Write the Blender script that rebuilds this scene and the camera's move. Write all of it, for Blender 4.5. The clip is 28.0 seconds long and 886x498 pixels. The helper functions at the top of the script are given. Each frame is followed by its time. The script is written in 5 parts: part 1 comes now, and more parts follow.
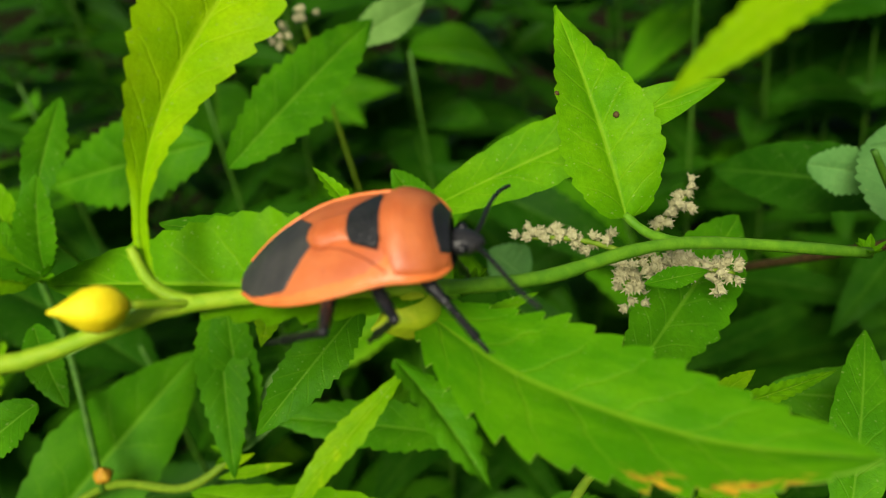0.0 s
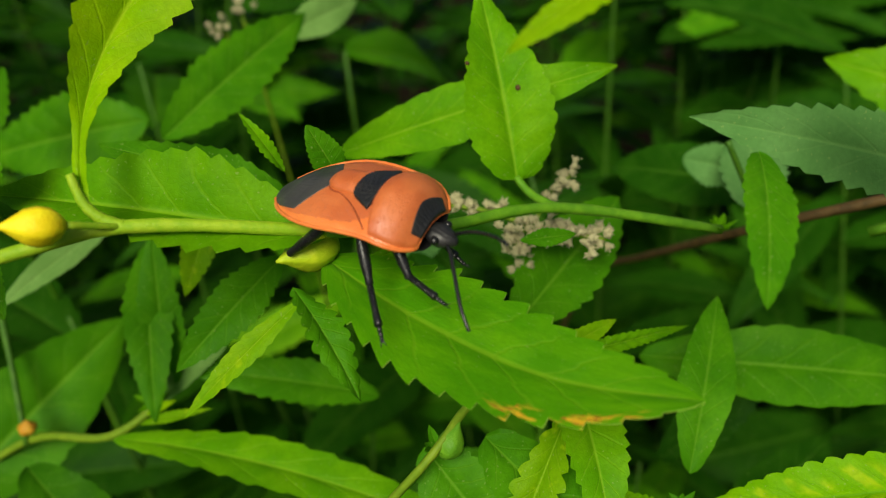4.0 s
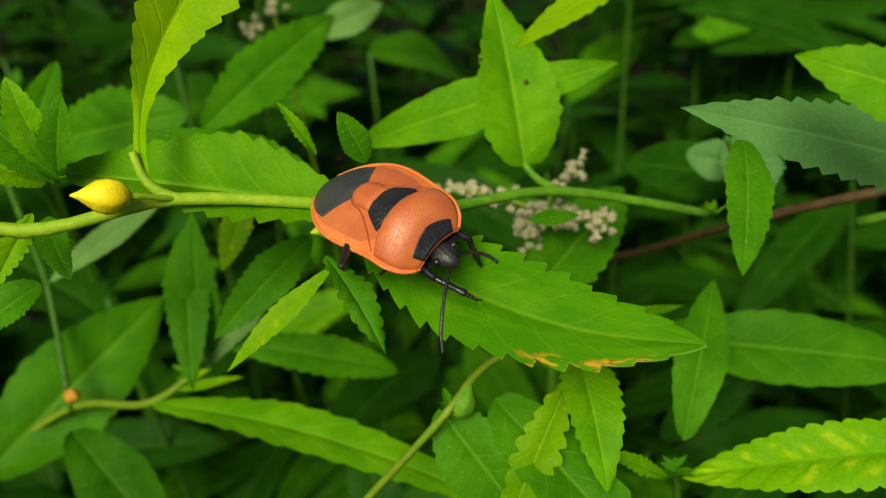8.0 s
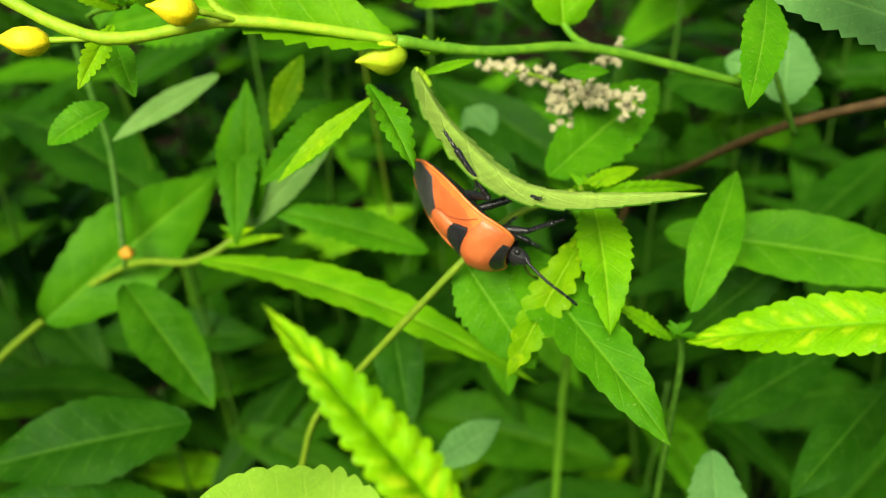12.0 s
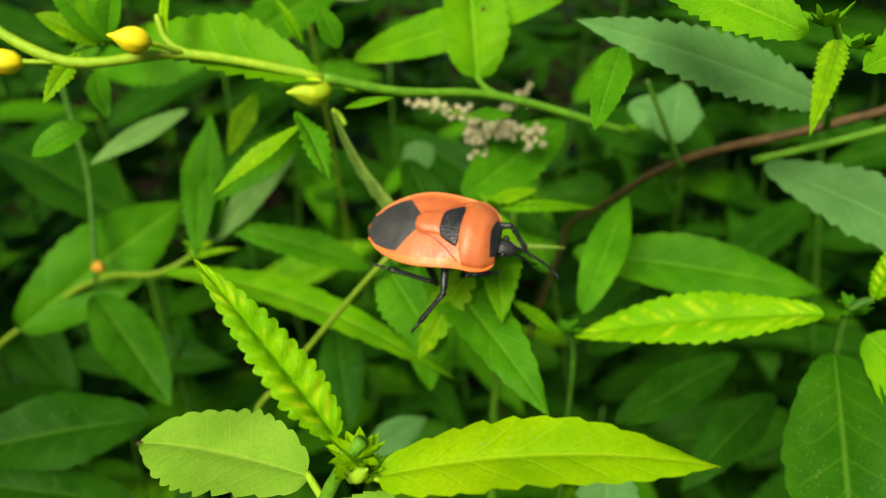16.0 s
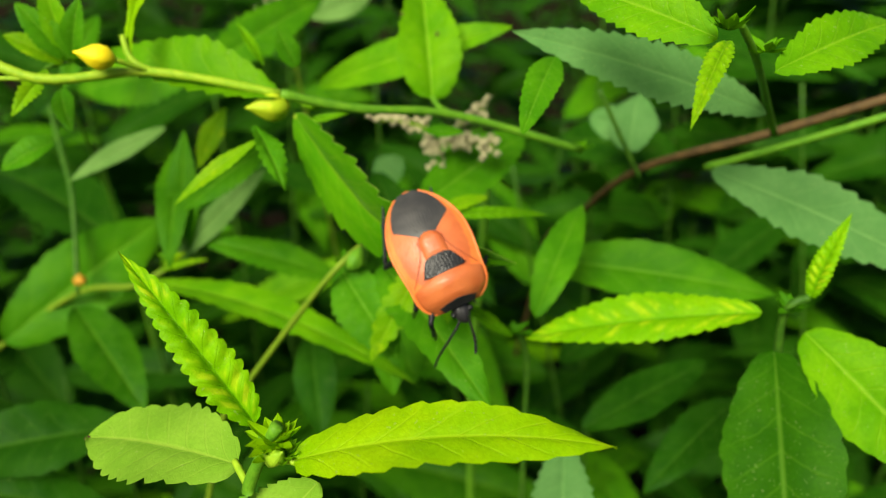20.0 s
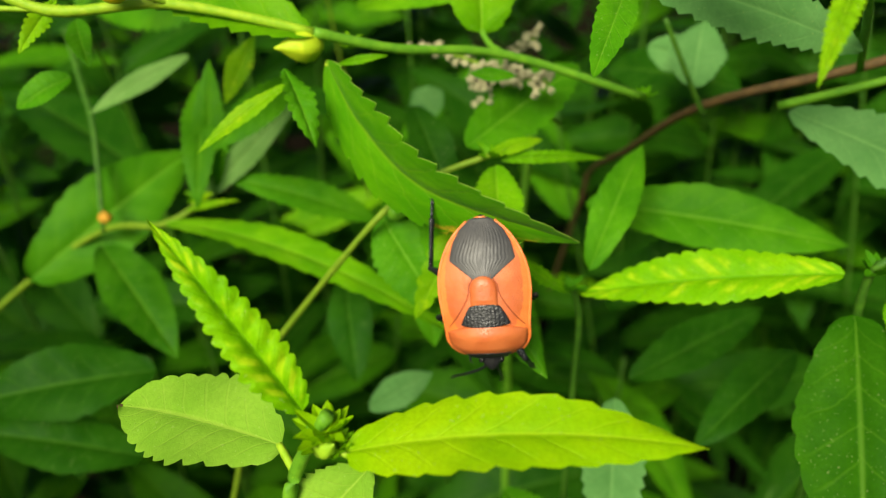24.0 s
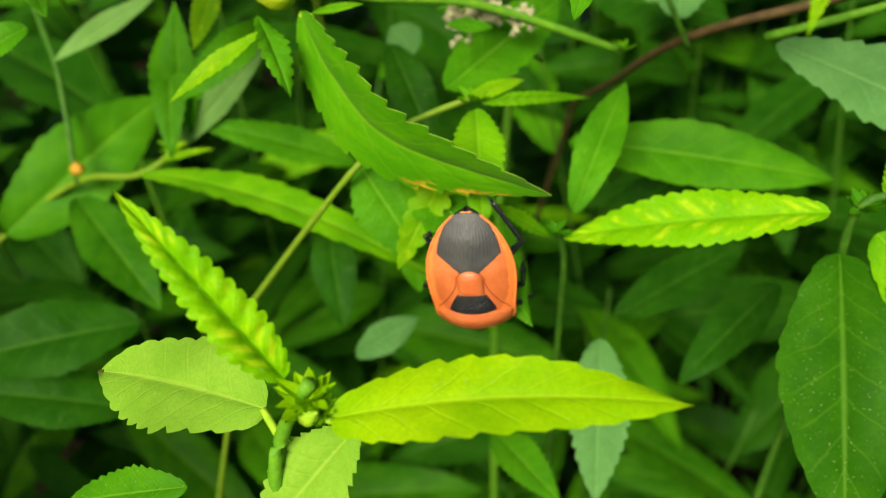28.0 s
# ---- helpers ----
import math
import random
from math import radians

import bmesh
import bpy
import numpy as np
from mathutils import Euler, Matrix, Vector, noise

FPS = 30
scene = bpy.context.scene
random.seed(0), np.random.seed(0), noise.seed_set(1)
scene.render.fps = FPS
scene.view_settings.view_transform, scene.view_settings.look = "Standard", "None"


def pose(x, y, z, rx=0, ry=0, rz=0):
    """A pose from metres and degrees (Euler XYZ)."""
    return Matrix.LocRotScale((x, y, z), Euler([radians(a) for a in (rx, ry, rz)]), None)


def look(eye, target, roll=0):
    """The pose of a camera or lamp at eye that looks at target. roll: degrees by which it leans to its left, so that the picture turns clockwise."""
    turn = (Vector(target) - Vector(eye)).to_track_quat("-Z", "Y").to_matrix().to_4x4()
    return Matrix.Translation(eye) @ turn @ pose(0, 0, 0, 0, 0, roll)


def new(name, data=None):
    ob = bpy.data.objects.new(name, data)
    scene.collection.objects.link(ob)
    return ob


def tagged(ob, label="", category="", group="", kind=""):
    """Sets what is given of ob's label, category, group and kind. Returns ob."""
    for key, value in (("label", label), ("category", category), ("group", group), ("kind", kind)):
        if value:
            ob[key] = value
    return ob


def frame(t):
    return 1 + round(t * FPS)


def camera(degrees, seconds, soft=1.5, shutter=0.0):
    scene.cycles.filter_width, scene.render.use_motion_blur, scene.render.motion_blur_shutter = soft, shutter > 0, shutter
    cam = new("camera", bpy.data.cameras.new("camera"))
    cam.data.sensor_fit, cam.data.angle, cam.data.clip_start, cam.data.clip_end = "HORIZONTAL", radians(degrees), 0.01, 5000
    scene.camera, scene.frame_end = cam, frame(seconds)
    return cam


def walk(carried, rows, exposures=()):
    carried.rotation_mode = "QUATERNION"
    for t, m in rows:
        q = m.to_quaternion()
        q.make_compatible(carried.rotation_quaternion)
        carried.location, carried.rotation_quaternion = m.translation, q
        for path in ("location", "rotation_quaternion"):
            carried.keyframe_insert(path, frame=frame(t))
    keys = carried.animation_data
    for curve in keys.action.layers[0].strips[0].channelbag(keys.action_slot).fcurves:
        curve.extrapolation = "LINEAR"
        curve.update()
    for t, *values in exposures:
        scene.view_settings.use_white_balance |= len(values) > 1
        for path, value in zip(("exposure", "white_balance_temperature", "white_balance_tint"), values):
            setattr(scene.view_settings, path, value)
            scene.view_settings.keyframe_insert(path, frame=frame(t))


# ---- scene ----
cam = camera(60.0, 28.0, soft=1.1)
cam.data.dof.use_dof = True
cam.data.dof.focus_distance = 0.104
cam.data.dof.aperture_fstop = 18.0
EXPOSURES = ((0, .1), (1, -.04), (3, -.18), (9, -.14), (10.2, .24), (11, .45), (12, .78), (12.5, .62), (15, .36), (21, .42), (24, .44), (28, .56))
PATH = [
    (0.0, 0.0005, 0.0041, 0.6004, 57.82, 7.62, 2.57),
    (0.5, 0.0002, 0.0020, 0.6002, 58.91, 6.31, 1.28),
    (1.0, -0.0000, -0.0000, 0.6000, 60.02, 5.01, 0.00),
    (1.5, 0.0020, -0.0023, 0.5995, 59.87, 4.72, -0.23),
    (2.0, 0.0038, -0.0043, 0.5988, 59.50, 4.39, -0.70),
    (2.5, 0.0024, -0.0068, 0.5979, 59.24, 4.27, -0.80),
    (3.0, 0.0046, -0.0107, 0.5988, 58.78, 4.06, -0.67),
    (3.5, 0.0060, -0.0132, 0.6000, 58.94, 3.71, -0.20),
    (5.5, 0.0078, -0.0134, 0.5986, 58.85, 3.49, -0.01),
    (6.0, 0.0074, -0.0162, 0.6001, 58.70, 3.75, 0.02),
    (6.5, 0.0085, -0.0198, 0.6006, 58.52, 3.65, 0.18),
    (7.0, 0.0088, -0.0241, 0.6020, 58.56, 3.60, 0.52),
    (7.5, 0.0074, -0.0250, 0.6019, 59.17, 3.51, 1.10),
    (8.0, 0.0073, -0.0254, 0.6021, 59.40, 3.49, 1.56),
    (8.5, 0.0087, -0.0266, 0.6027, 59.16, 3.32, 2.31),
    (9.0, 0.0093, -0.0281, 0.6033, 59.44, 3.65, 3.31),
    (9.5, 0.0090, -0.0297, 0.6038, 58.74, 3.74, 4.57),
    (10.0, 0.0090, -0.0318, 0.6005, 57.14, 3.17, 6.57),
    (10.2, 0.0090, -0.0326, 0.5992, 56.50, 2.93, 7.37),
    (10.5, 0.0101, -0.0330, 0.5963, 55.84, 2.42, 7.17),
    (11.0, 0.0119, -0.0338, 0.5915, 54.74, 1.57, 6.83),
    (11.5, 0.0115, -0.0384, 0.5905, 56.08, 1.58, 6.84),
    (12.0, 0.0112, -0.0429, 0.5895, 57.42, 1.59, 6.86),
    (12.5, 0.0154, -0.0508, 0.5897, 57.91, 1.65, 6.94),
    (14.5, 0.0204, -0.0612, 0.5930, 59.88, 0.40, 7.30),
    (15.0, 0.0229, -0.0653, 0.5935, 60.86, -0.54, 6.52),
    (15.5, 0.0232, -0.0664, 0.5936, 60.96, 0.07, 6.21),
    (16.0, 0.0261, -0.0666, 0.5927, 61.70, 0.06, 6.23),
    (16.5, 0.0279, -0.0672, 0.5930, 61.72, 0.18, 6.05),
    (17.0, 0.0298, -0.0668, 0.5932, 61.72, 0.33, 5.90),
    (17.5, 0.0345, -0.0680, 0.5930, 62.33, 0.36, 5.37),
    (18.0, 0.0379, -0.0695, 0.5936, 62.68, 0.66, 5.18),
    (18.5, 0.0366, -0.0726, 0.5951, 62.59, 0.76, 4.74),
    (19.0, 0.0375, -0.0727, 0.5942, 62.93, 0.97, 5.49),
    (19.5, 0.0385, -0.0719, 0.5927, 63.23, 1.12, 6.45),
    (20.0, 0.0399, -0.0713, 0.5916, 63.46, 1.13, 7.00),
    (20.5, 0.0387, -0.0724, 0.5912, 63.80, 1.17, 7.93),
    (21.0, 0.0373, -0.0738, 0.5913, 63.72, 1.33, 8.49),
    (21.5, 0.0369, -0.0741, 0.5909, 63.53, 1.49, 8.80),
    (23.5, 0.0325, -0.0647, 0.5905, 60.91, 0.83, 9.02),
    (24.0, 0.0327, -0.0585, 0.5917, 57.30, 1.45, 8.60),
    (24.5, 0.0334, -0.0562, 0.5926, 55.30, 2.44, 8.45),
    (25.0, 0.0332, -0.0562, 0.5923, 54.68, 2.87, 8.13),
    (25.5, 0.0331, -0.0553, 0.5929, 53.58, 2.85, 7.72),
    (26.0, 0.0331, -0.0545, 0.5930, 52.99, 2.70, 7.33),
    (26.5, 0.0331, -0.0545, 0.5935, 52.35, 2.52, 7.18),
    (27.0, 0.0330, -0.0548, 0.5944, 52.19, 2.44, 7.08),
    (27.5, 0.0331, -0.0547, 0.5937, 52.03, 2.41, 6.98),
    (28.0, 0.0330, -0.0542, 0.5933, 51.91, 2.26, 6.78),
]
walk(cam, [(t, pose(x, y, z, rx, ry, rz)) for t, x, y, z, rx, ry, rz in PATH], EXPOSURES)


# ---- light: bright hazy daylight from high on one side ----
world = bpy.data.worlds.new("daylight")
scene.world = world
world.use_nodes = True
sky = world.node_tree.nodes.new("ShaderNodeTexSky")
sky.sky_type, sky.sun_disc = "NISHITA", False
SUN_UP, SUN_ROUND = 44.0, 195.0
sky.sun_elevation, sky.sun_rotation = radians(SUN_UP), radians(SUN_ROUND)
sky.air_density, sky.dust_density = 1.0, 3.0
back = world.node_tree.nodes["Background"]
world.node_tree.links.new(sky.outputs[0], back.inputs[0])
back.inputs[1].default_value = 0.06
sun = new("sun", bpy.data.lights.new("sun", "SUN"))
sun.data.energy, sun.data.angle, sun.data.color = 4.6, radians(30), (1.0, 0.95, 0.74)
sun_dir = Vector((math.sin(radians(SUN_ROUND)) * math.cos(radians(SUN_UP)), math.cos(radians(SUN_ROUND)) * math.cos(radians(SUN_UP)), math.sin(radians(SUN_UP))))
sun.matrix_world = look(sun_dir * 3, (0, 0, 0))


# ---- materials ----
def nodes_of(name):
    m = bpy.data.materials.new(name)
    m.use_nodes = True
    nt = m.node_tree
    return m, nt, nt.nodes["Principled BSDF"]


def link(nt, a, b):
    nt.links.new(a, b)


def maths(nt, op, a, b=None, clamp=False):
    n = nt.nodes.new("ShaderNodeMath")
    n.operation, n.use_clamp = op, clamp
    for i, v in enumerate((a, b)):
        if v is None:
            continue
        if isinstance(v, (int, float)):
            n.inputs[i].default_value = v
        else:
            link(nt, v, n.inputs[i])
    return n.outputs[0]


def mixed(nt, fac, a, b, kind="MIX"):
    n = nt.nodes.new("ShaderNodeMix")
    n.data_type, n.blend_type = "RGBA", kind
    for sock, v in ((n.inputs[0], fac), (n.inputs[6], a), (n.inputs[7], b)):
        if isinstance(v, (int, float)):
            sock.default_value = v
        elif isinstance(v, tuple):
            sock.default_value = (*v, 1.0)
        else:
            link(nt, v, sock)
    return n.outputs[2]


def noise_tex(nt, scale, detail=3.0, rough=0.55, coords="Object"):
    tc = nt.nodes.new("ShaderNodeTexCoord")
    n = nt.nodes.new("ShaderNodeTexNoise")
    n.inputs["Scale"].default_value, n.inputs["Detail"].default_value, n.inputs["Roughness"].default_value = scale, detail, rough
    link(nt, tc.outputs[coords], n.inputs["Vector"])
    return n.outputs["Fac"]


def ramp(nt, fac, lo, hi):
    n = nt.nodes.new("ShaderNodeMapRange")
    n.interpolation_type = "SMOOTHSTEP"
    n.inputs[1].default_value, n.inputs[2].default_value = lo, hi
    link(nt, fac, n.inputs[0])
    return n.outputs[0]


def leaf_material(name, low, high, vein, patch=None, patch_amount=0.0, gloss=0.42, through_light=0.29, veins=8.0, scorch=False, downy=0.0, puffed=None):
    """A living leaf: two greens in soft blotches, pale midrib and side veins in the blade's own coordinates, light passing through."""
    m, nt, p = nodes_of(name)
    space, unit = ("UV", 0.035) if scorch else ("Object", 1.0)

    def grain(scale, detail=3.0):
        return noise_tex(nt, scale * unit, detail, coords=space)
    uv = nt.nodes.new("ShaderNodeUVMap")
    uv.uv_map = "blade"
    sep = nt.nodes.new("ShaderNodeSeparateXYZ")
    link(nt, uv.outputs[0], sep.inputs[0])
    u, v = sep.outputs[0], sep.outputs[1]
    a = maths(nt, "MULTIPLY", maths(nt, "ABSOLUTE", maths(nt, "SUBTRACT", v, 0.5)), 2.0)
    rib = maths(nt, "SUBTRACT", 1.0, ramp(nt, a, 0.012, 0.07))
    slant = maths(nt, "SUBTRACT", maths(nt, "MULTIPLY", u, veins), maths(nt, "MULTIPLY", maths(nt, "POWER", a, 0.8), 1.5))
    wob = maths(nt, "MULTIPLY", grain(110.0, 3.0), 0.7)
    saw = maths(nt, "FRACT", maths(nt, "ADD", slant, wob))
    near = maths(nt, "ABSOLUTE", maths(nt, "SUBTRACT", saw, 0.5))
    side = maths(nt, "SUBTRACT", 1.0, ramp(nt, near, 0.015, 0.075))
    side = maths(nt, "MULTIPLY", side, maths(nt, "SUBTRACT", 1.0, ramp(nt, a, 0.55, 1.0)))
    cells = nt.nodes.new("ShaderNodeTexVoronoi")
    cells.feature = "DISTANCE_TO_EDGE"
    cells.inputs["Scale"].default_value = 1300.0 * unit
    tc = nt.nodes.new("ShaderNodeTexCoord")
    link(nt, tc.outputs[space], cells.inputs["Vector"])
    net = ramp(nt, cells.outputs["Distance"], 0.02, 0.16)
    blotch = ramp(nt, grain(120.0, 4.0), 0.35, 0.68)
    info = nt.nodes.new("ShaderNodeObjectInfo")
    colour = mixed(nt, blotch, low, high)
    colour = mixed(nt, maths(nt, "MULTIPLY", info.outputs["Random"], 0.0 if scorch else 0.45), colour, tuple(0.75 * c for c in low))
    if patch:
        spots = ramp(nt, grain(420.0, 4.0), 0.62 - 0.2 * patch_amount, 0.72 - 0.1 * patch_amount)
        colour = mixed(nt, maths(nt, "MULTIPLY", spots, 0.6), colour, patch)
    fine = ramp(nt, grain(1500.0, 2.0), 0.3, 0.75)
    colour = mixed(nt, maths(nt, "MULTIPLY", fine, 0.22), colour, tuple(0.55 * c for c in low))
    colour = mixed(nt, maths(nt, "MULTIPLY", side, 0.16), colour, vein)
    colour = mixed(nt, maths(nt, "MULTIPLY", rib, 0.42), colour, vein)
    # pale between veins: blister yellow plus painted highlights on the raised puffs
    if puffed:
        puff = maths(nt, "SUBTRACT", 1.0, ramp(nt, near, 0.16, 0.36))
        puff = maths(nt, "SUBTRACT", 1.0, maths(nt, "MAXIMUM", puff, ramp(nt, maths(nt, "ABSOLUTE", maths(nt, "SUBTRACT", a, 0.42)), 0.18, 0.42)))
        colour = mixed(nt, maths(nt, "MULTIPLY", maths(nt, "MULTIPLY", puff, 0.75), ramp(nt, grain(230.0, 3.0), 0.42, 0.66)), colour, puffed)
    if scorch:
        place = maths(nt, "MULTIPLY", ramp(nt, u, 0.55, 0.66), maths(nt, "SUBTRACT", 1.0, ramp(nt, u, 0.88, 0.95)))
        edge = ramp(nt, maths(nt, "ADD", v, maths(nt, "MULTIPLY", grain(500.0, 3.0), 0.22)), 0.95, 1.05)
        burnt = maths(nt, "MULTIPLY", maths(nt, "MULTIPLY", place, edge), ramp(nt, grain(420.0, 3.0), 0.47, 0.58))
        colour = mixed(nt, burnt, colour, (0.72, 0.50, 0.03))
        colour = mixed(nt, maths(nt, "MULTIPLY", burnt, ramp(nt, grain(900.0, 2.0), 0.5, 0.6)), colour, (0.35, 0.10, 0.02))
    specks = ramp(nt, grain(2400.0, 0.0), 0.77, 0.8)
    colour = mixed(nt, maths(nt, "MULTIPLY", specks, 0.25), colour, (0.4, 0.5, 0.15))
    link(nt, colour, p.inputs["Base Color"])
    p.inputs["Roughness"].default_value = gloss
    link(nt, maths(nt, "ADD", maths(nt, "MULTIPLY", grain(400.0), 0.25), gloss - 0.1), p.inputs["Roughness"])
    p.inputs["Specular IOR Level"].default_value = 0.04
    p.inputs["Sheen Weight"].default_value, p.inputs["Sheen Roughness"].default_value = downy, 0.35
    p.inputs["Sheen Tint"].default_value = (0.85, 1.0, 0.5, 1.0)
    height = maths(nt, "ADD", maths(nt, "MULTIPLY", net, 0.07), maths(nt, "MULTIPLY", maths(nt, "MAXIMUM", rib, side), -0.26))
    bump = nt.nodes.new("ShaderNodeBump")
    bump.inputs["Strength"].default_value, bump.inputs["Distance"].default_value = 0.5, 0.0004
    link(nt, height, bump.inputs["Height"])
    link(nt, bump.outputs[0], p.inputs["Normal"])
    tl = nt.nodes.new("ShaderNodeBsdfTranslucent")
    link(nt, mixed(nt, 1.0, colour, (1.3, 1.25, 0.5), "MULTIPLY"), tl.inputs[0])
    link(nt, bump.outputs[0], tl.inputs["Normal"])
    mx = nt.nodes.new("ShaderNodeMixShader")
    mx.inputs[0].default_value = through_light
    link(nt, p.outputs[0], mx.inputs[1])
    link(nt, tl.outputs[0], mx.inputs[2])
    link(nt, mx.outputs[0], nt.nodes["Material Output"].inputs[0])
    return m


GREEN = {
    "lime": leaf_material("lime_leaf", (0.245, 0.50, 0.001), (0.37, 0.61, 0.002), (0.42, 0.62, 0.015), through_light=0.4),
    "bright": leaf_material("bright_leaf", (0.10, 0.32, 0.002), (0.18, 0.44, 0.003), (0.28, 0.5, 0.02)),
    "yellow": leaf_material("young_leaf", (0.135, 0.35, 0.002), (0.225, 0.44, 0.003), (0.3, 0.5, 0.02), patch=(0.34, 0.52, 0.006), patch_amount=0.25),
    "blister": leaf_material("blistered_leaf", (0.15, 0.41, 0.001), (0.225, 0.50, 0.002), (0.07, 0.25, 0.002), veins=11.0, puffed=(0.44, 0.60, 0.01)),
    "mid": leaf_material("green_leaf", (0.05, 0.21, 0.003), (0.09, 0.30, 0.004), (0.17, 0.38, 0.02)),
    "pale": leaf_material("pale_leaf", (0.205, 0.42, 0.026), (0.275, 0.50, 0.04), (0.36, 0.52, 0.06), gloss=0.5),
    "sage": leaf_material("sage_leaf", (0.145, 0.305, 0.062), (0.195, 0.37, 0.088), (0.27, 0.44, 0.12), gloss=0.5),
    "blue": leaf_material("bluish_leaf", (0.110, 0.285, 0.068), (0.160, 0.36, 0.098), (0.20, 0.40, 0.11), gloss=0.5),
    "worn": leaf_material("worn_leaf", (0.088, 0.34, 0.003), (0.150, 0.44, 0.004), (0.30, 0.52, 0.02), scorch=True, through_light=0.5, downy=0.15),
    "under": leaf_material("leaf_underside", (0.52, 0.74, 0.12), (0.60, 0.82, 0.17), (0.64, 0.84, 0.22), gloss=0.55, through_light=0.5),
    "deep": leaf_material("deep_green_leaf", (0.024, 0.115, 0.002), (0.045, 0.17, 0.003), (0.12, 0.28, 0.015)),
    # darker green with the shade of dense foliage put into its colour
    "dark": leaf_material("shade_painted_leaf", (0.014, 0.078, 0.002), (0.028, 0.118, 0.004), (0.08, 0.21, 0.015)),
}


def stem_material(name, low, high, rough=0.5):
    m, nt, p = nodes_of(name)
    link(nt, mixed(nt, ramp(nt, noise_tex(nt, 500.0, 4.0), 0.35, 0.7), low, high), p.inputs["Base Color"])
    p.inputs["Roughness"].default_value = rough
    bump = nt.nodes.new("ShaderNodeBump")
    bump.inputs["Strength"].default_value, bump.inputs["Distance"].default_value = 0.4, 0.0003
    link(nt, noise_tex(nt, 2600.0, 3.0), bump.inputs["Height"])
    link(nt, bump.outputs[0], p.inputs["Normal"])
    p.inputs["Specular IOR Level"].default_value = 0.0 if rough > 0.85 else 0.18
    return m


STEM = {
    "green": stem_material("green_stem", (0.085, 0.24, 0.010), (0.13, 0.31, 0.013)),
    "lime": stem_material("lime_stem", (0.22, 0.40, 0.012), (0.32, 0.48, 0.02)),
    "olive": stem_material("olive_stem", (0.12, 0.22, 0.010), (0.17, 0.27, 0.013)),
    # copy of the green stem with shade put into the colour
    "shade": stem_material("shade_painted_stem", (0.035, 0.11, 0.008), (0.06, 0.16, 0.01)),
    "brown": stem_material("brown_stem", (0.072, 0.045, 0.016), (0.125, 0.076, 0.025), 0.6),
    "yellow": stem_material("yellow_bud", (0.82, 0.64, 0.008), (0.86, 0.74, 0.015), 0.45),
    "amber": stem_material("amber_bud", (0.46, 0.22, 0.015), (0.58, 0.34, 0.03), 0.5),
    "pod": stem_material("pod_green", (0.34, 0.48, 0.01), (0.46, 0.56, 0.015), 0.5),
    "white": stem_material("dry_flower", (0.34, 0.32, 0.17), (0.52, 0.48, 0.29), 0.8),
    "soil": stem_material("soil", (0.010, 0.008, 0.005), (0.022, 0.016, 0.009), 0.95),
}


# ---- helpers for plants ----
def part(name, bm, material, parent=None, label="", smooth=True):
    me = bpy.data.meshes.new(name)
    bm.normal_update()
    bm.to_mesh(me)
    bm.free()
    me.materials.append(material)
    if smooth:
        me.shade_smooth()
    ob = new(name, me)
    if parent:
        ob.parent = parent
    return tagged(ob, label)


SHAPE = {  # belly position, base fullness, tip sharpness, teeth, tooth depth, crinkle, wave, rounding of the teeth
    "broad": (0.38, 0.55, 0.90, 14, 0.17, 0.06, 0.04, 0.0),
    "serrate": (0.42, 0.60, 0.95, 19, 0.22, 0.05, 0.03, 0.0),
    "ovate": (0.38, 0.50, 0.75, 12, 0.14, 0.06, 0.03, 0.2),
    "round": (0.42, 0.45, 0.80, 11, 0.15, 0.05, 0.06, 0.35),
    "heart": (0.26, 0.36, 1.25, 13, 0.10, 0.08, 0.06, 0.3),
    "narrow": (0.42, 0.65, 0.95, 11, 0.18, 0.06, 0.05, 0.3),
    "crinkle": (0.42, 0.55, 0.85, 10, 0.34, 0.16, 0.10, 0.6),
    "spike": (0.25, 0.40, 1.05, 17, 0.24, 0.45, 0.04, 0.5),
    "walked": (0.36, 0.50, 0.8, 14, 0.20, 0.05, 0.0, 0.1),
    "blistered": (0.42, 0.45, 0.75, 17, 0.15, 0.16, 0.05, 0.4),
    "strap": (0.66, 1.5, 0.75, 16, 0.14, 0.05, 0.05, 0.2),
    "plain": (0.42, 0.50, 0.85, 10, 0.07, 0.05, 0.05, 0.3),
    "lance": (0.30, 0.42, 0.88, 11, 0.16, 0.07, 0.07, 0.1),
}
ACROSS = (-1.0, -0.86, -0.62, -0.34, -0.1, 0.0, 0.1, 0.34, 0.62, 0.86, 1.0)


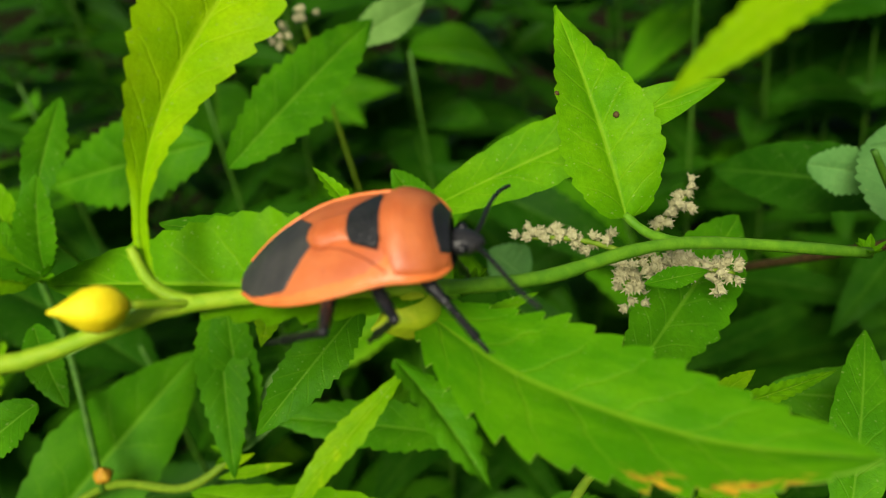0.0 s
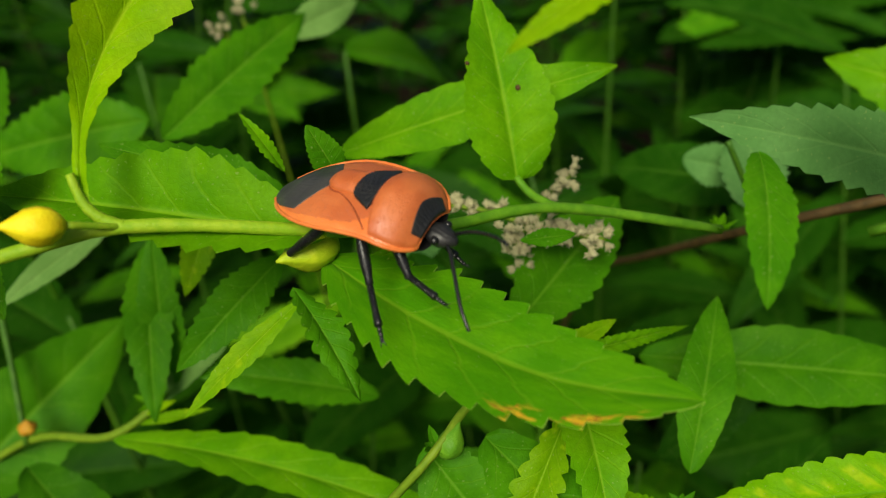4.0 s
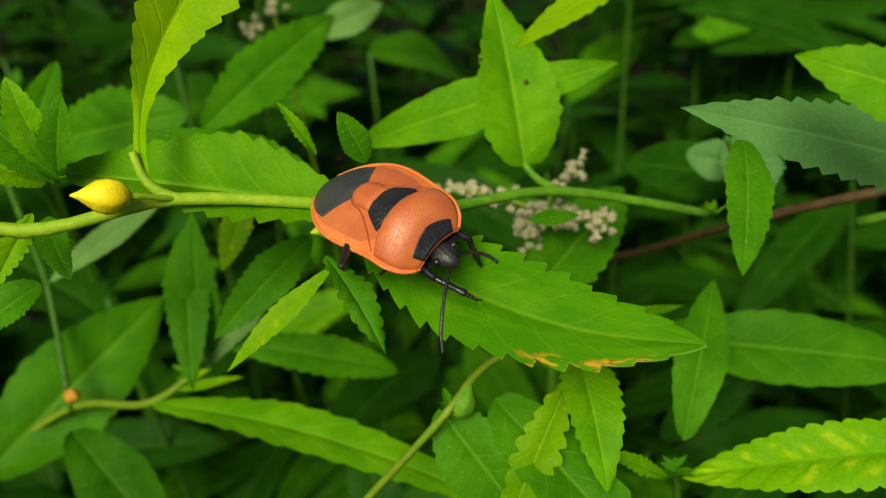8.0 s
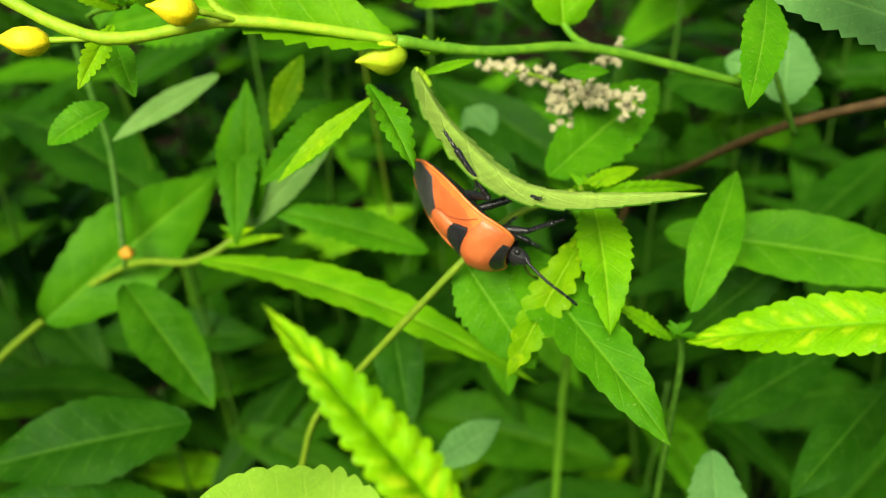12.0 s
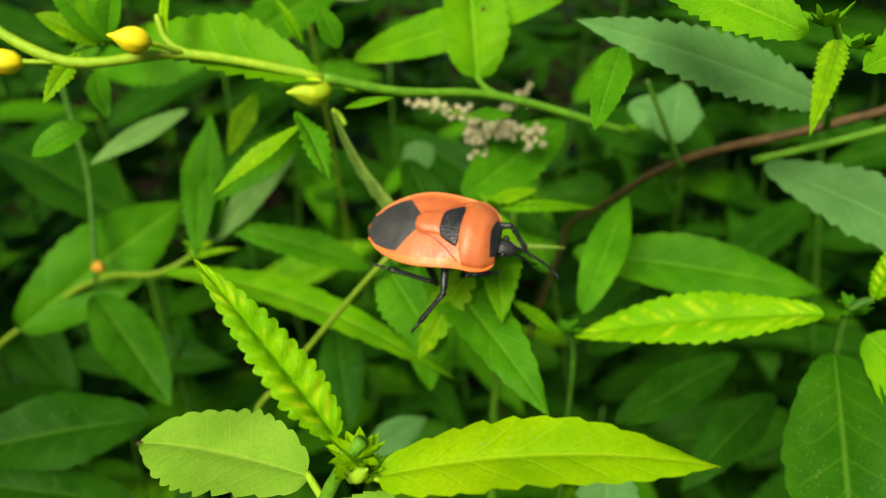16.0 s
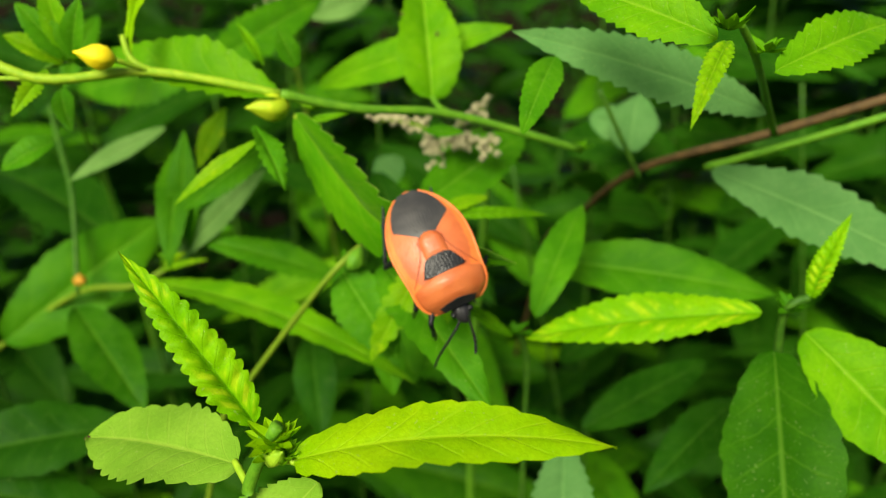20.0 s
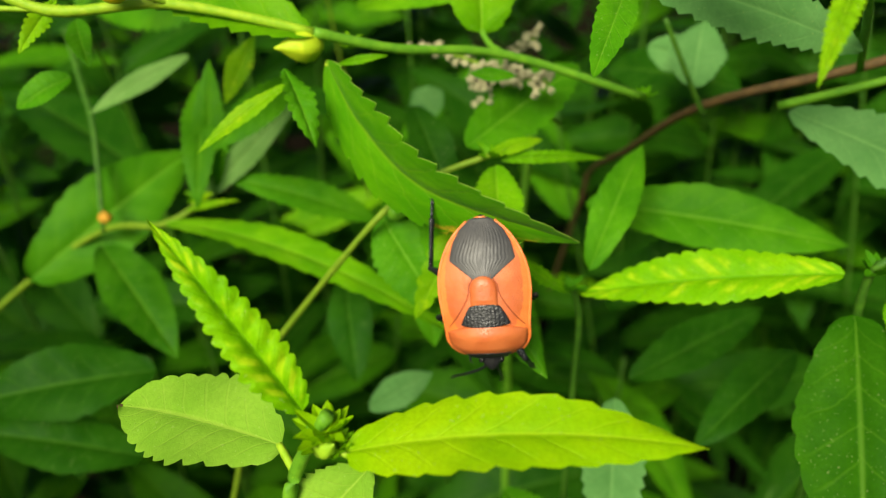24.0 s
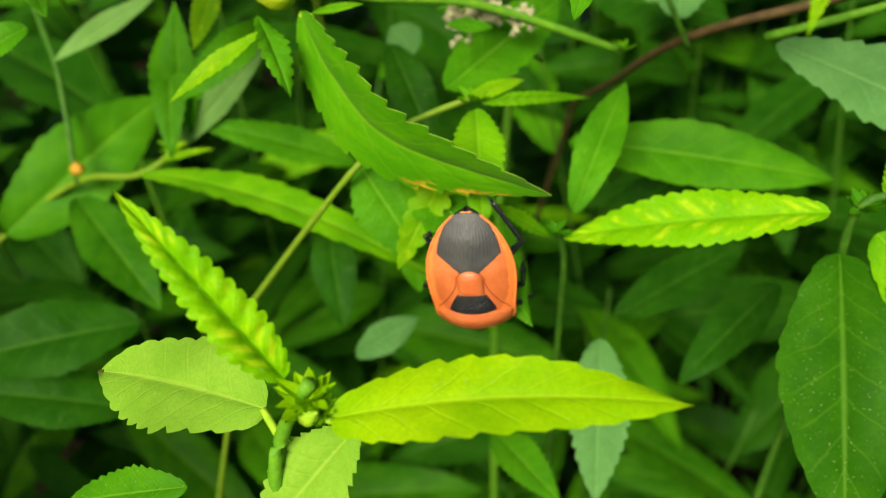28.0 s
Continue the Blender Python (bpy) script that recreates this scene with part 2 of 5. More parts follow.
def blade(length, width, kind, arch, fold, seed, steps=4, u0=0.0, u1=1.0, sweep=0.0):
    """A leaf blade along +y from the origin to (0, length, 0), its upper face towards +z, from u0 to u1 of its length."""
    belly, full, sharp, teeth, tooth, crinkle, wave, rounding = SHAPE[kind]
    rng = random.Random(seed)
    ph = rng.uniform(0, 6.28)
    n = teeth * steps
    bend, pts, y, z = arch * 1.6, [], 0.0, 0.0
    for i in range(n + 1):
        pts.append((y, z))
        ang = bend * (0.5 - (i + 0.5) / n)
        y, z = y + math.cos(ang) / n, z + math.sin(ang) / n
    chord = math.hypot(*pts[-1])
    tilt = math.atan2(pts[-1][1], pts[-1][0])
    bm = bmesh.new()
    uvs = bm.loops.layers.uv.new("blade")
    grid, at_uv = [], {}
    for i in range(round(u0 * n), round(u1 * n) + 1):
        u = i / n
        h = (u / belly) ** full if u < belly else max(0.0, (1 - ((u - belly) / (1 - belly)) ** 2.0)) ** sharp
        h = max(h, 0.12 if kind == "strap" else 0.02) * width / 2
        y, z = pts[i]
        y, z = (y * math.cos(tilt) + z * math.sin(tilt)) / chord, (z * math.cos(tilt) - y * math.sin(tilt)) / chord
        row = []
        for v in ACROSS:
            k = int(u * teeth) * 2 + (v > 0)
            saw = (u * teeth) % 1.0
            saw = saw + (abs(math.sin(math.pi * saw)) ** 0.7 - saw) * rounding
            cut = tooth * (0.6 + 0.8 * ((k * 0.618) % 1.0)) * h * (saw - 0.4) * abs(v) ** 5 if 0.04 < u < 0.985 else 0.0
            lobe = (u * teeth * 0.6 - abs(v) * 0.9 + (0.3 if v > 0 else 0.0)) * math.pi
            lift = crinkle * h * abs(math.sin(lobe)) * (1 - abs(v) ** 3) * min(1.0, abs(v) * 4)
            lift += wave * width * math.sin(u * 9 + ph + (1.7 if v > 0 else 0)) * v * v
            a = abs(v) * h * math.cos(fold)
            aside = sweep * length * (u * (1 - u) ** 1.6) * 3.2
            vert = bm.verts.new((aside + (math.copysign(a + cut, v) if v else 0.0), y * length - abs(v) * 0.12 * h, z * length + abs(v) * h * math.sin(fold) + lift - (0.03 * h if v == 0 else 0)))
            at_uv[vert] = (u, v * 0.5 + 0.5)
            row.append(vert)
        grid.append(row)
    for a, b in zip(grid, grid[1:]):
        for k in range(len(ACROSS) - 1):
            f = bm.faces.new((a[k], a[k + 1], b[k + 1], b[k]))
            for lp in f.loops:
                lp[uvs].uv = at_uv[lp.vert]
    return bm


def stand(base, tip, normal):
    """The pose of a blade that runs from base to tip with its upper face along normal."""
    ax = (Vector(tip) - Vector(base)).normalized()
    nz = Vector(normal)
    nz = (nz - ax * nz.dot(ax)).normalized()
    r = Matrix((ax.cross(nz), ax, nz)).transposed().to_4x4()
    return Matrix.Translation(base) @ r


def settle(ob, plant, m=Matrix()):
    """Sets a part of a plant to the world pose m, as long as the plant stands at its base unturned."""
    ob.matrix_basis = Matrix.Translation(-plant.location) @ m


SEED = [10]


def leaf(plant, kind, colour, base, tip, normal, width, arch=0.25, fold=0.15, label="", sweep=0.0):
    SEED[0] += 1
    long = (Vector(tip) - Vector(base)).length
    ob = part("leaf", blade(long, width, kind, arch, fold, SEED[0], sweep=sweep), GREEN[colour], plant, label)
    settle(ob, plant, stand(base, tip, normal))
    return ob


def tube(points, radius, sides=8, taper=1.0, knots=6):
    """A round stalk through points, smooth, with slight swellings."""
    pts = [Vector(p) for p in points]
    path = []
    for i in range(len(pts) - 1):
        a, b, c, d = pts[max(i - 1, 0)], pts[i], pts[i + 1], pts[min(i + 2, len(pts) - 1)]
        for k in range(knots):
            t = k / knots
            path.append(0.5 * ((2 * b) + (c - a) * t + (2 * a - 5 * b + 4 * c - d) * t * t + (3 * b - a - 3 * c + d) * t ** 3))
    path.append(pts[-1])
    bm = bmesh.new()
    rings, side = [], Vector((0.31, 0.2, 0.93))
    for i, p in enumerate(path):
        d = (path[min(i + 1, len(path) - 1)] - path[max(i - 1, 0)]).normalized()
        x = d.cross(side).normalized()
        y = d.cross(x)
        f = i / max(1, len(path) - 1)
        r = radius * (1 + (taper - 1) * f) * (1 + 0.06 * math.sin(i * 2.1))
        rings.append([bm.verts.new(p + r * (x * math.cos(q) + y * math.sin(q))) for q in (6.2832 * k / sides for k in range(sides))])
    for a, b in zip(rings, rings[1:]):
        for k in range(sides):
            bm.faces.new((a[k], a[(k + 1) % sides], b[(k + 1) % sides], b[k]))
    bm.faces.new(rings[0][::-1])
    bm.faces.new(rings[-1])
    return bm


def lathe(profile, sides=14, ribs=0, rib_depth=0.0):
    """A turned body along +z: profile of (z, radius), with shallow ribs."""
    bm = bmesh.new()
    rings = []
    for z, r in profile:
        rings.append([bm.verts.new((r * (1 + rib_depth * math.cos(ribs * q)) * math.cos(q), r * (1 + rib_depth * math.cos(ribs * q)) * math.sin(q), z)) for q in (6.2832 * k / sides for k in range(sides))])
    for a, b in zip(rings, rings[1:]):
        for k in range(sides):
            bm.faces.new((a[k], a[(k + 1) % sides], b[(k + 1) % sides], b[k]))
    bm.faces.new(rings[0][::-1])
    bm.faces.new(rings[-1])
    return bm


def aim(base, tip):
    """The pose at base whose +z points to tip."""
    d = Vector(tip) - Vector(base)
    return Matrix.Translation(base) @ d.to_track_quat("Z", "Y").to_matrix().to_4x4()


def plant_at(name, base, label, category="plant", group=""):
    ob = new(name)
    ob.location = base
    return tagged(ob, label, category, group)


def stalk(plant, points, radius, colour, name="stem", taper=0.8, label=""):
    ob = part(name, tube(points, radius, taper=taper), STEM[colour], plant, label)
    settle(ob, plant)
    return ob


def bud(plant, base, tip, radius, colour, label="", name="flower_bud"):
    """A pointed, ribbed bud in its calyx, on its base."""
    size = (Vector(tip) - Vector(base)).length
    prof = [(0.0, 0.25), (0.08, 0.6), (0.22, 0.92), (0.4, 1.0), (0.58, 0.86), (0.74, 0.52), (0.88, 0.22), (1.0, 0.05)]
    ob = part(name, lathe([(z * size, r * radius) for z, r in prof], 20, 5, 0.07), STEM[colour], plant, label)
    settle(ob, plant, aim(base, tip))
    return ob


def tuft(plant, centre, size, count, colour, seed, name="sepal", label=""):
    """Short pointed bracts round a shoot tip."""
    rng = random.Random(seed)
    for k in range(count):
        q = 6.283 * k / count + rng.uniform(-0.3, 0.3)
        up = rng.uniform(0.2, 1.1)
        d = Vector((math.cos(q), math.sin(q), up)).normalized() * size * rng.uniform(0.7, 1.2)
        ob = part(name, blade(d.length, size * 0.55, "narrow", -0.5, 0.5, seed + k, 1), GREEN[colour], plant, label)
        settle(ob, plant, stand(centre, Vector(centre) + d, Vector((-d.y * 0.2, d.x * 0.2, d.length)) - d * 0.6))


# ---- ground ----
bm = bmesh.new()
bmesh.ops.create_grid(bm, x_segments=60, y_segments=60, size=1.0)
for v in bm.verts:
    far = max(abs(v.co.x), abs(v.co.y)) > 0.97
    v.co.z = 0.0 if far else 0.02 * noise.noise(v.co * 4) + 0.008 * noise.noise(v.co * 17)
    v.co.x, v.co.y = (v.co.x * 400, v.co.y * 400) if far else (v.co.x * 1.6, v.co.y * 1.6)
ground = tagged(part("ground", bm, STEM["soil"]), "dark soil under dense weeds", "ground", kind="structure")

# ---- the flowering stem on which the bug walks ----
main = plant_at("flowering_stem", (-0.0753, 0.0623, 0.5698), "slender green weed stem with yellow buds and toothed leaves")
main_stem = stalk(main, ((-0.0753, 0.0623, 0.5698), (-0.0668, 0.0596, 0.5641), (-0.0524, 0.0597, 0.5572), (-0.0342, 0.0673, 0.5570), (-0.0115, 0.0736, 0.5515)), 0.00108, "lime", taper=0.8)
stalk(main, ((-0.0115, 0.0736, 0.5515), (0.0018, 0.0812, 0.5467), (0.0210, 0.0934, 0.5424), (0.0500, 0.1010, 0.5324)), 0.0010, "green", taper=0.85)
leaf(main, "broad", "bright", (-0.0112, 0.0725, 0.5510), (-0.0573, 0.0799, 0.5560), (0.10, -0.50, 0.86), 0.0165, 0.15, 0.55)
leaf(main, "broad", "mid", (-0.0185, 0.0879, 0.5485), (-0.0497, 0.0970, 0.5554), (0.04, -0.50, 0.87), 0.0086, 0.20, 0.10)
leaf(main, "ovate", "mid", (-0.0099, 0.0809, 0.5553), (-0.0133, 0.0807, 0.5634), (0.44, -0.88, 0.17), 0.0047, 0.20, 0.10)
leaf(main, "crinkle", "bright", (-0.0188, 0.0866, 0.5542), (-0.0237, 0.0870, 0.5632), (0.45, -0.85, 0.28), 0.0023, 0.40, 0.50)
leaf(main, "plain", "bright", (-0.0161, 0.1180, 0.5425), (0.0330, 0.1120, 0.5585), (0.06, -0.78, 0.62), 0.0108, 0.20, 0.10)
leaf(main, "heart", "bright", (0.0154, 0.1004, 0.5439), (0.0104, 0.1201, 0.5718), (0.17, -0.79, 0.59), 0.0155, 0.30, 0.35)
leaf(main, "crinkle", "mid", (-0.0155, 0.0679, 0.5467), (-0.0067, 0.0562, 0.5375), (0.39, -0.36, 0.85), 0.0050, 0.30, 0.30)
leaf(main, "narrow", "yellow", (-0.0149, 0.0701, 0.5436), (-0.0303, 0.0594, 0.5330), (-0.03, -0.68, 0.73), 0.0035, 0.20, 0.20)
leaf(main, "strap", "lime", (-0.0384, 0.0678, 0.5603), (-0.0223, 0.0964, 0.5932), (0.35, -0.79, 0.50), 0.0165, -0.30, 0.45, sweep=-0.18)
leaf(main, "narrow", "mid", (0.0148, 0.0870, 0.5405), (0.0238, 0.0901, 0.5394), (0.32, -0.70, 0.63), 0.0030, 0.10, 0.20)
leaf(main, "crinkle", "yellow", (-0.0520, 0.0625, 0.5582), (-0.0555, 0.0541, 0.5516), (0.41, -0.66, 0.63), 0.0034, 0.20, 0.30)
leaf(main, "narrow", "bright", (-0.0082, 0.0753, 0.5450), (0.0010, 0.0779, 0.5466), (0.12, -0.79, 0.61), 0.0018, 0.20, 0.40)
stalk(main, ((-0.0342, 0.0673, 0.5570), (-0.0366, 0.0672, 0.5583), (-0.0384, 0.0677, 0.5603), (-0.0396, 0.0690, 0.5635)), 0.0009, "lime", "petiole", taper=0.6)
stalk(main, ((0.0210, 0.0934, 0.5424), (0.0176, 0.0977, 0.5426), (0.0153, 0.1006, 0.5444)), 0.0008, "green", "petiole")
stalk(main, ((-0.0382, 0.0624, 0.5602), (-0.0342, 0.0673, 0.5570)), 0.0005, "lime", "pedicel")
bud(main, (-0.0382, 0.0624, 0.5602), (-0.0441, 0.0590, 0.5623), 0.0023, "yellow", "plump closed yellow bud")
bud(main, (-0.0106, 0.0756, 0.5486), (-0.0174, 0.0694, 0.5497), 0.0029, "pod", "yellow-green fruit in its calyx")
bud(main, (-0.0596, 0.0575, 0.5575), (-0.0674, 0.0557, 0.5586), 0.0022, "yellow", "half-hidden yellow bud")
stalk(main, ((-0.0602, 0.0575, 0.5577), (-0.0524, 0.0597, 0.5572)), 0.0005, "lime", "pedicel")
tuft(main, (0.0500, 0.1010, 0.5324), 0.003, 6, "bright", 900)
tuft(main, (-0.0073, 0.0807, 0.5464), 0.004, 6, "yellow", 930)
for place, normal, size in (((0.0161, 0.1064, 0.5576), (-0.29, -0.84, 0.46), 0.0005), ((0.0081, 0.1063, 0.5621), (0.54, -0.54, 0.65), 0.0004)):
    spot = part("spot", lathe([(-0.0003, size * 0.7), (0.0001, size), (0.0003, size * 0.5), (0.00035, 0.0001)], 7), STEM["brown"], main, "small dark brown bite mark")
    settle(spot, main, aim(place, Vector(place) + Vector(normal)))
# ---- the young shoot in front ----
cluster = plant_at("young_shoot", (0.0018, 0.0008, -0.0000), "young weed shoot with lime-green toothed leaves")
stalk(cluster, ((0.0018, 0.0008, -0.0100), (0.0018, 0.0008, 0.2100), (0.0018, 0.0008, 0.4300), (0.0018, 0.0008, 0.4900), (0.0018, 0.0008, 0.5100), (0.0034, 0.0025, 0.5183), (0.0087, 0.0016, 0.5292)), 0.0011, "green", taper=0.8)
leaf(cluster, "spike", "blister", (0.0054, 0.0026, 0.5285), (-0.0132, 0.0110, 0.5481), (0.32, -0.62, 0.72), 0.0068, 0.25, 0.45)
leaf(cluster, "round", "pale", (-0.0007, 0.0078, 0.5165), (-0.0295, 0.0171, 0.5110), (-0.26, -0.18, 0.95), 0.0152, 0.30, 0.10)
leaf(cluster, "lance", "lime", (0.0109, 0.0000, 0.5252), (0.0507, 0.0023, 0.5288), (-0.11, -0.25, 0.96), 0.0099, 0.45, 0.12)
leaf(cluster, "broad", "pale", (0.0116, 0.0059, 0.5161), (0.0001, -0.0029, 0.5040), (-0.14, -0.74, 0.66), 0.0111, 0.30, 0.25)
leaf(cluster, "broad", "mid", (-0.0149, 0.0061, 0.5001), (-0.0346, 0.0053, 0.4947), (-0.21, -0.49, 0.85), 0.0076, 0.30, 0.20)
stalk(cluster, ((0.0035, 0.0020, 0.5178), (0.0003, 0.0054, 0.5194)), 0.0006, "lime", "petiole")
stalk(cluster, ((0.0067, 0.0022, 0.5238), (0.0112, -0.0001, 0.5250)), 0.0006, "lime", "petiole")
stalk(cluster, ((-0.0292, 0.0170, 0.5111), (-0.0299, 0.0172, 0.5108), (-0.0303, 0.0174, 0.5105)), 0.0004, "brown", "dry_tip", label="dry brown leaf tip")
tuft(cluster, (0.0085, 0.0012, 0.5268), 0.0040, 16, "lime", 1000)
tuft(cluster, (0.0093, 0.0008, 0.5248), 0.0034, 12, "yellow", 1020)
tuft(cluster, (0.0070, 0.0014, 0.5240), 0.0030, 9, "lime", 1030)
bud(cluster, (0.0073, 0.0006, 0.5233), (0.0088, 0.0016, 0.5268), 0.0011, "olive")
bud(cluster, (0.0078, 0.0004, 0.5246), (0.0100, -0.0008, 0.5272), 0.0012, "lime")
bud(cluster, (0.0072, 0.0020, 0.5250), (0.0062, 0.0022, 0.5284), 0.0011, "green")
# ---- shoot with blistered yellow leaf ----
right = plant_at("side_shoot", (0.0899, 0.0639, -0.0000), "weed shoot with a blistered yellow-green leaf")
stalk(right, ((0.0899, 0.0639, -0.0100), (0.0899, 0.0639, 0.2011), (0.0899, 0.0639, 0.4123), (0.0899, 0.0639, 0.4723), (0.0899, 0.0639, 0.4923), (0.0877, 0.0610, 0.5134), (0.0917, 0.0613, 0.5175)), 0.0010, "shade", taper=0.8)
leaf(right, "blistered", "blister", (0.0833, 0.0600, 0.5144), (0.0387, 0.0662, 0.5020), (-0.30, -0.47, 0.83), 0.0108, 0.25, 0.22)
leaf(right, "spike", "blister", (0.0919, 0.0613, 0.5175), (0.0977, 0.0656, 0.5334), (-0.59, -0.70, 0.40), 0.0044, 0.30, 0.30)
leaf(right, "plain", "bright", (0.0911, 0.0582, 0.5116), (0.1130, 0.0397, 0.4938), (-0.15, -0.77, 0.62), 0.0175, 0.30, 0.20)
leaf(right, "plain", "deep", (0.0866, 0.0588, 0.5065), (0.0850, 0.0216, 0.4774), (-0.27, -0.59, 0.76), 0.0210, 0.30, 0.20)
leaf(right, "crinkle", "bright", (0.0361, 0.0661, 0.5022), (0.0247, 0.0632, 0.5119), (0.56, -0.69, 0.45), 0.0029, 0.20, 0.30)
tuft(right, (0.0884, 0.0607, 0.5149), 0.0042, 10, "mid", 1040)
sprig = plant_at("bud_sprig", (0.0392, 0.0691, -0.0000), "thin dark stem with a tuft of green bracts")
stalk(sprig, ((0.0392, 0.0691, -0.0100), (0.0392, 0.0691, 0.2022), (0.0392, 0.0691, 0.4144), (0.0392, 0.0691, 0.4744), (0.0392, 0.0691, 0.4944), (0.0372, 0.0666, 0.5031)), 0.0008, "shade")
tuft(sprig, (0.0372, 0.0666, 0.5031), 0.0034, 9, "mid", 1060)
# ---- brown branch with its shoot ----
brown = plant_at("brown_branch", (-0.0243, 0.4257, -0.0000), "red-brown woody branch with bluish leaves")
stalk(brown, ((-0.0243, 0.4257, -0.0100), (0.0052, 0.3267, 0.1922), (0.0347, 0.2276, 0.3944), (0.0425, 0.2014, 0.4478), (0.0451, 0.1927, 0.4656), (0.0534, 0.1648, 0.4866), (0.0660, 0.1225, 0.5192), (0.0938, 0.1087, 0.5344), (0.1220, 0.1023, 0.5473), (0.1575, 0.0955, 0.5625)), 0.0009, "brown", taper=1.25)
stalk(brown, ((0.0797, 0.1075, 0.5259), (0.1019, 0.0995, 0.5370), (0.1483, 0.0876, 0.5598)), 0.0010, "green")
stalk(brown, ((0.0660, 0.1164, 0.5196), (0.0607, 0.1144, 0.5297), (0.0542, 0.1136, 0.5426)), 0.0007, "shade")
leaf(brown, "broad", "blue", (0.0781, 0.0938, 0.5304), (0.1249, 0.0784, 0.5138), (-0.04, -0.78, 0.62), 0.0145, 0.25, 0.12)
leaf(brown, "round", "blue", (0.0628, 0.1183, 0.5260), (0.0659, 0.1351, 0.5360), (-0.03, -0.51, 0.86), 0.0130, 0.20, 0.10)
leaf(brown, "broad", "blue", (0.0536, 0.1361, 0.5292), (0.0684, 0.1308, 0.5272), (-0.28, -0.90, 0.33), 0.0092, 0.20, 0.10)
leaf(brown, "broad", "dark", (0.0484, 0.1129, 0.4640), (0.0758, 0.1197, 0.4913), (-0.32, -0.79, 0.52), 0.0121, 0.20, 0.10)
top = plant_at("upper_shoot", (0.0938, 0.1067, 0.5349), "leafy shoot rising from the brown branch")
stalk(top, ((0.0938, 0.1067, 0.5349), (0.0831, 0.0797, 0.5502), (0.0742, 0.0583, 0.5630), (0.0691, 0.0501, 0.5699)), 0.0008, "green", taper=0.7)
leaf(top, "serrate", "blue", (0.0838, 0.0805, 0.5472), (0.0343, 0.0740, 0.5640), (0.04, -0.86, 0.50), 0.0111, 0.30, 0.15)
leaf(top, "broad", "bright", (0.0660, 0.0498, 0.5677), (0.0434, 0.0622, 0.5741), (-0.25, -0.76, 0.59), 0.0100, 0.25, 0.15)
leaf(top, "spike", "yellow", (0.0635, 0.0320, 0.5708), (0.0574, 0.0174, 0.5635), (-0.10, -0.41, 0.90), 0.0032, 0.30, 0.25)
leaf(top, "broad", "bright", (0.0762, 0.0535, 0.5620), (0.0987, 0.0694, 0.5667), (0.29, -0.63, 0.72), 0.0095, 0.30, 0.15)
leaf(top, "ovate", "mid", (0.0424, 0.0717, 0.5599), (0.0372, 0.0511, 0.5517), (0.17, -0.40, 0.90), 0.0063, 0.35, 0.15)
leaf(top, "broad", "lime", (0.0298, 0.0672, 0.5858), (0.0114, 0.0573, 0.5781), (0.01, -0.62, 0.78), 0.0045, 0.20, 0.20)
tuft(top, (0.0664, 0.0452, 0.5697), 0.0042, 10, "bright", 1080)
tuft(top, (0.0754, 0.0568, 0.5642), 0.0040, 8, "bright", 1100)
# ---- low stalk with hanging leaves ----
stalks = plant_at("low_stalk", (-0.1811, 0.0720, -0.0000), "yellow-green stalk with hanging toothed leaves")
stalk(stalks, ((-0.1811, 0.0720, -0.0100), (-0.1184, 0.0697, 0.1942), (-0.0556, 0.0673, 0.3984), (-0.0380, 0.0667, 0.4557), (-0.0322, 0.0665, 0.4748), (-0.0255, 0.0662, 0.4846), (-0.0019, 0.0647, 0.5160), (0.0069, 0.0733, 0.5214), (0.0197, 0.0784, 0.5253)), 0.0008, "olive")
leaf(stalks, "ovate", "mid", (0.0136, 0.0897, 0.5214), (0.0367, 0.1191, 0.5297), (0.32, -0.48, 0.82), 0.0143, 0.20, 0.12)
leaf(stalks, "ovate", "mid", (-0.0012, 0.0700, 0.5152), (0.0125, 0.0592, 0.4998), (-0.10, -0.66, 0.75), 0.0125, 0.25, 0.15)
leaf(stalks, "lance", "mid", (0.0080, 0.0710, 0.5158), (0.0335, 0.0428, 0.5003), (0.10, -0.45, 0.88), 0.0125, 0.25, 0.12)
leaf(stalks, "crinkle", "yellow", (0.0198, 0.0690, 0.5215), (0.0080, 0.0540, 0.5020), (-0.12, -0.75, 0.65), 0.0072, 0.30, 0.40)
leaf(stalks, "broad", "bright", (0.0210, 0.0754, 0.5245), (0.0239, 0.0536, 0.5125), (0.11, -0.47, 0.88), 0.0096, 0.50, 0.30)
leaf(stalks, "spike", "bright", (0.0218, 0.0791, 0.5241), (0.0432, 0.0905, 0.5198), (0.46, -0.61, 0.64), 0.0028, 0.30, 0.30)
leaf(stalks, "narrow", "yellow", (0.0186, 0.0781, 0.5252), (0.0297, 0.0846, 0.5263), (0.29, -0.63, 0.72), 0.0032, 0.30, 0.30)
bud(stalks, (0.0017, 0.0662, 0.5167), (0.0044, 0.0689, 0.5211), 0.0020, "green", "green calyx at the joint")
tuft(stalks, (0.0202, 0.0782, 0.5249), 0.0042, 7, "bright", 1120)
tuft(stalks, (0.0009, 0.0676, 0.5170), 0.0035, 6, "mid", 1130)
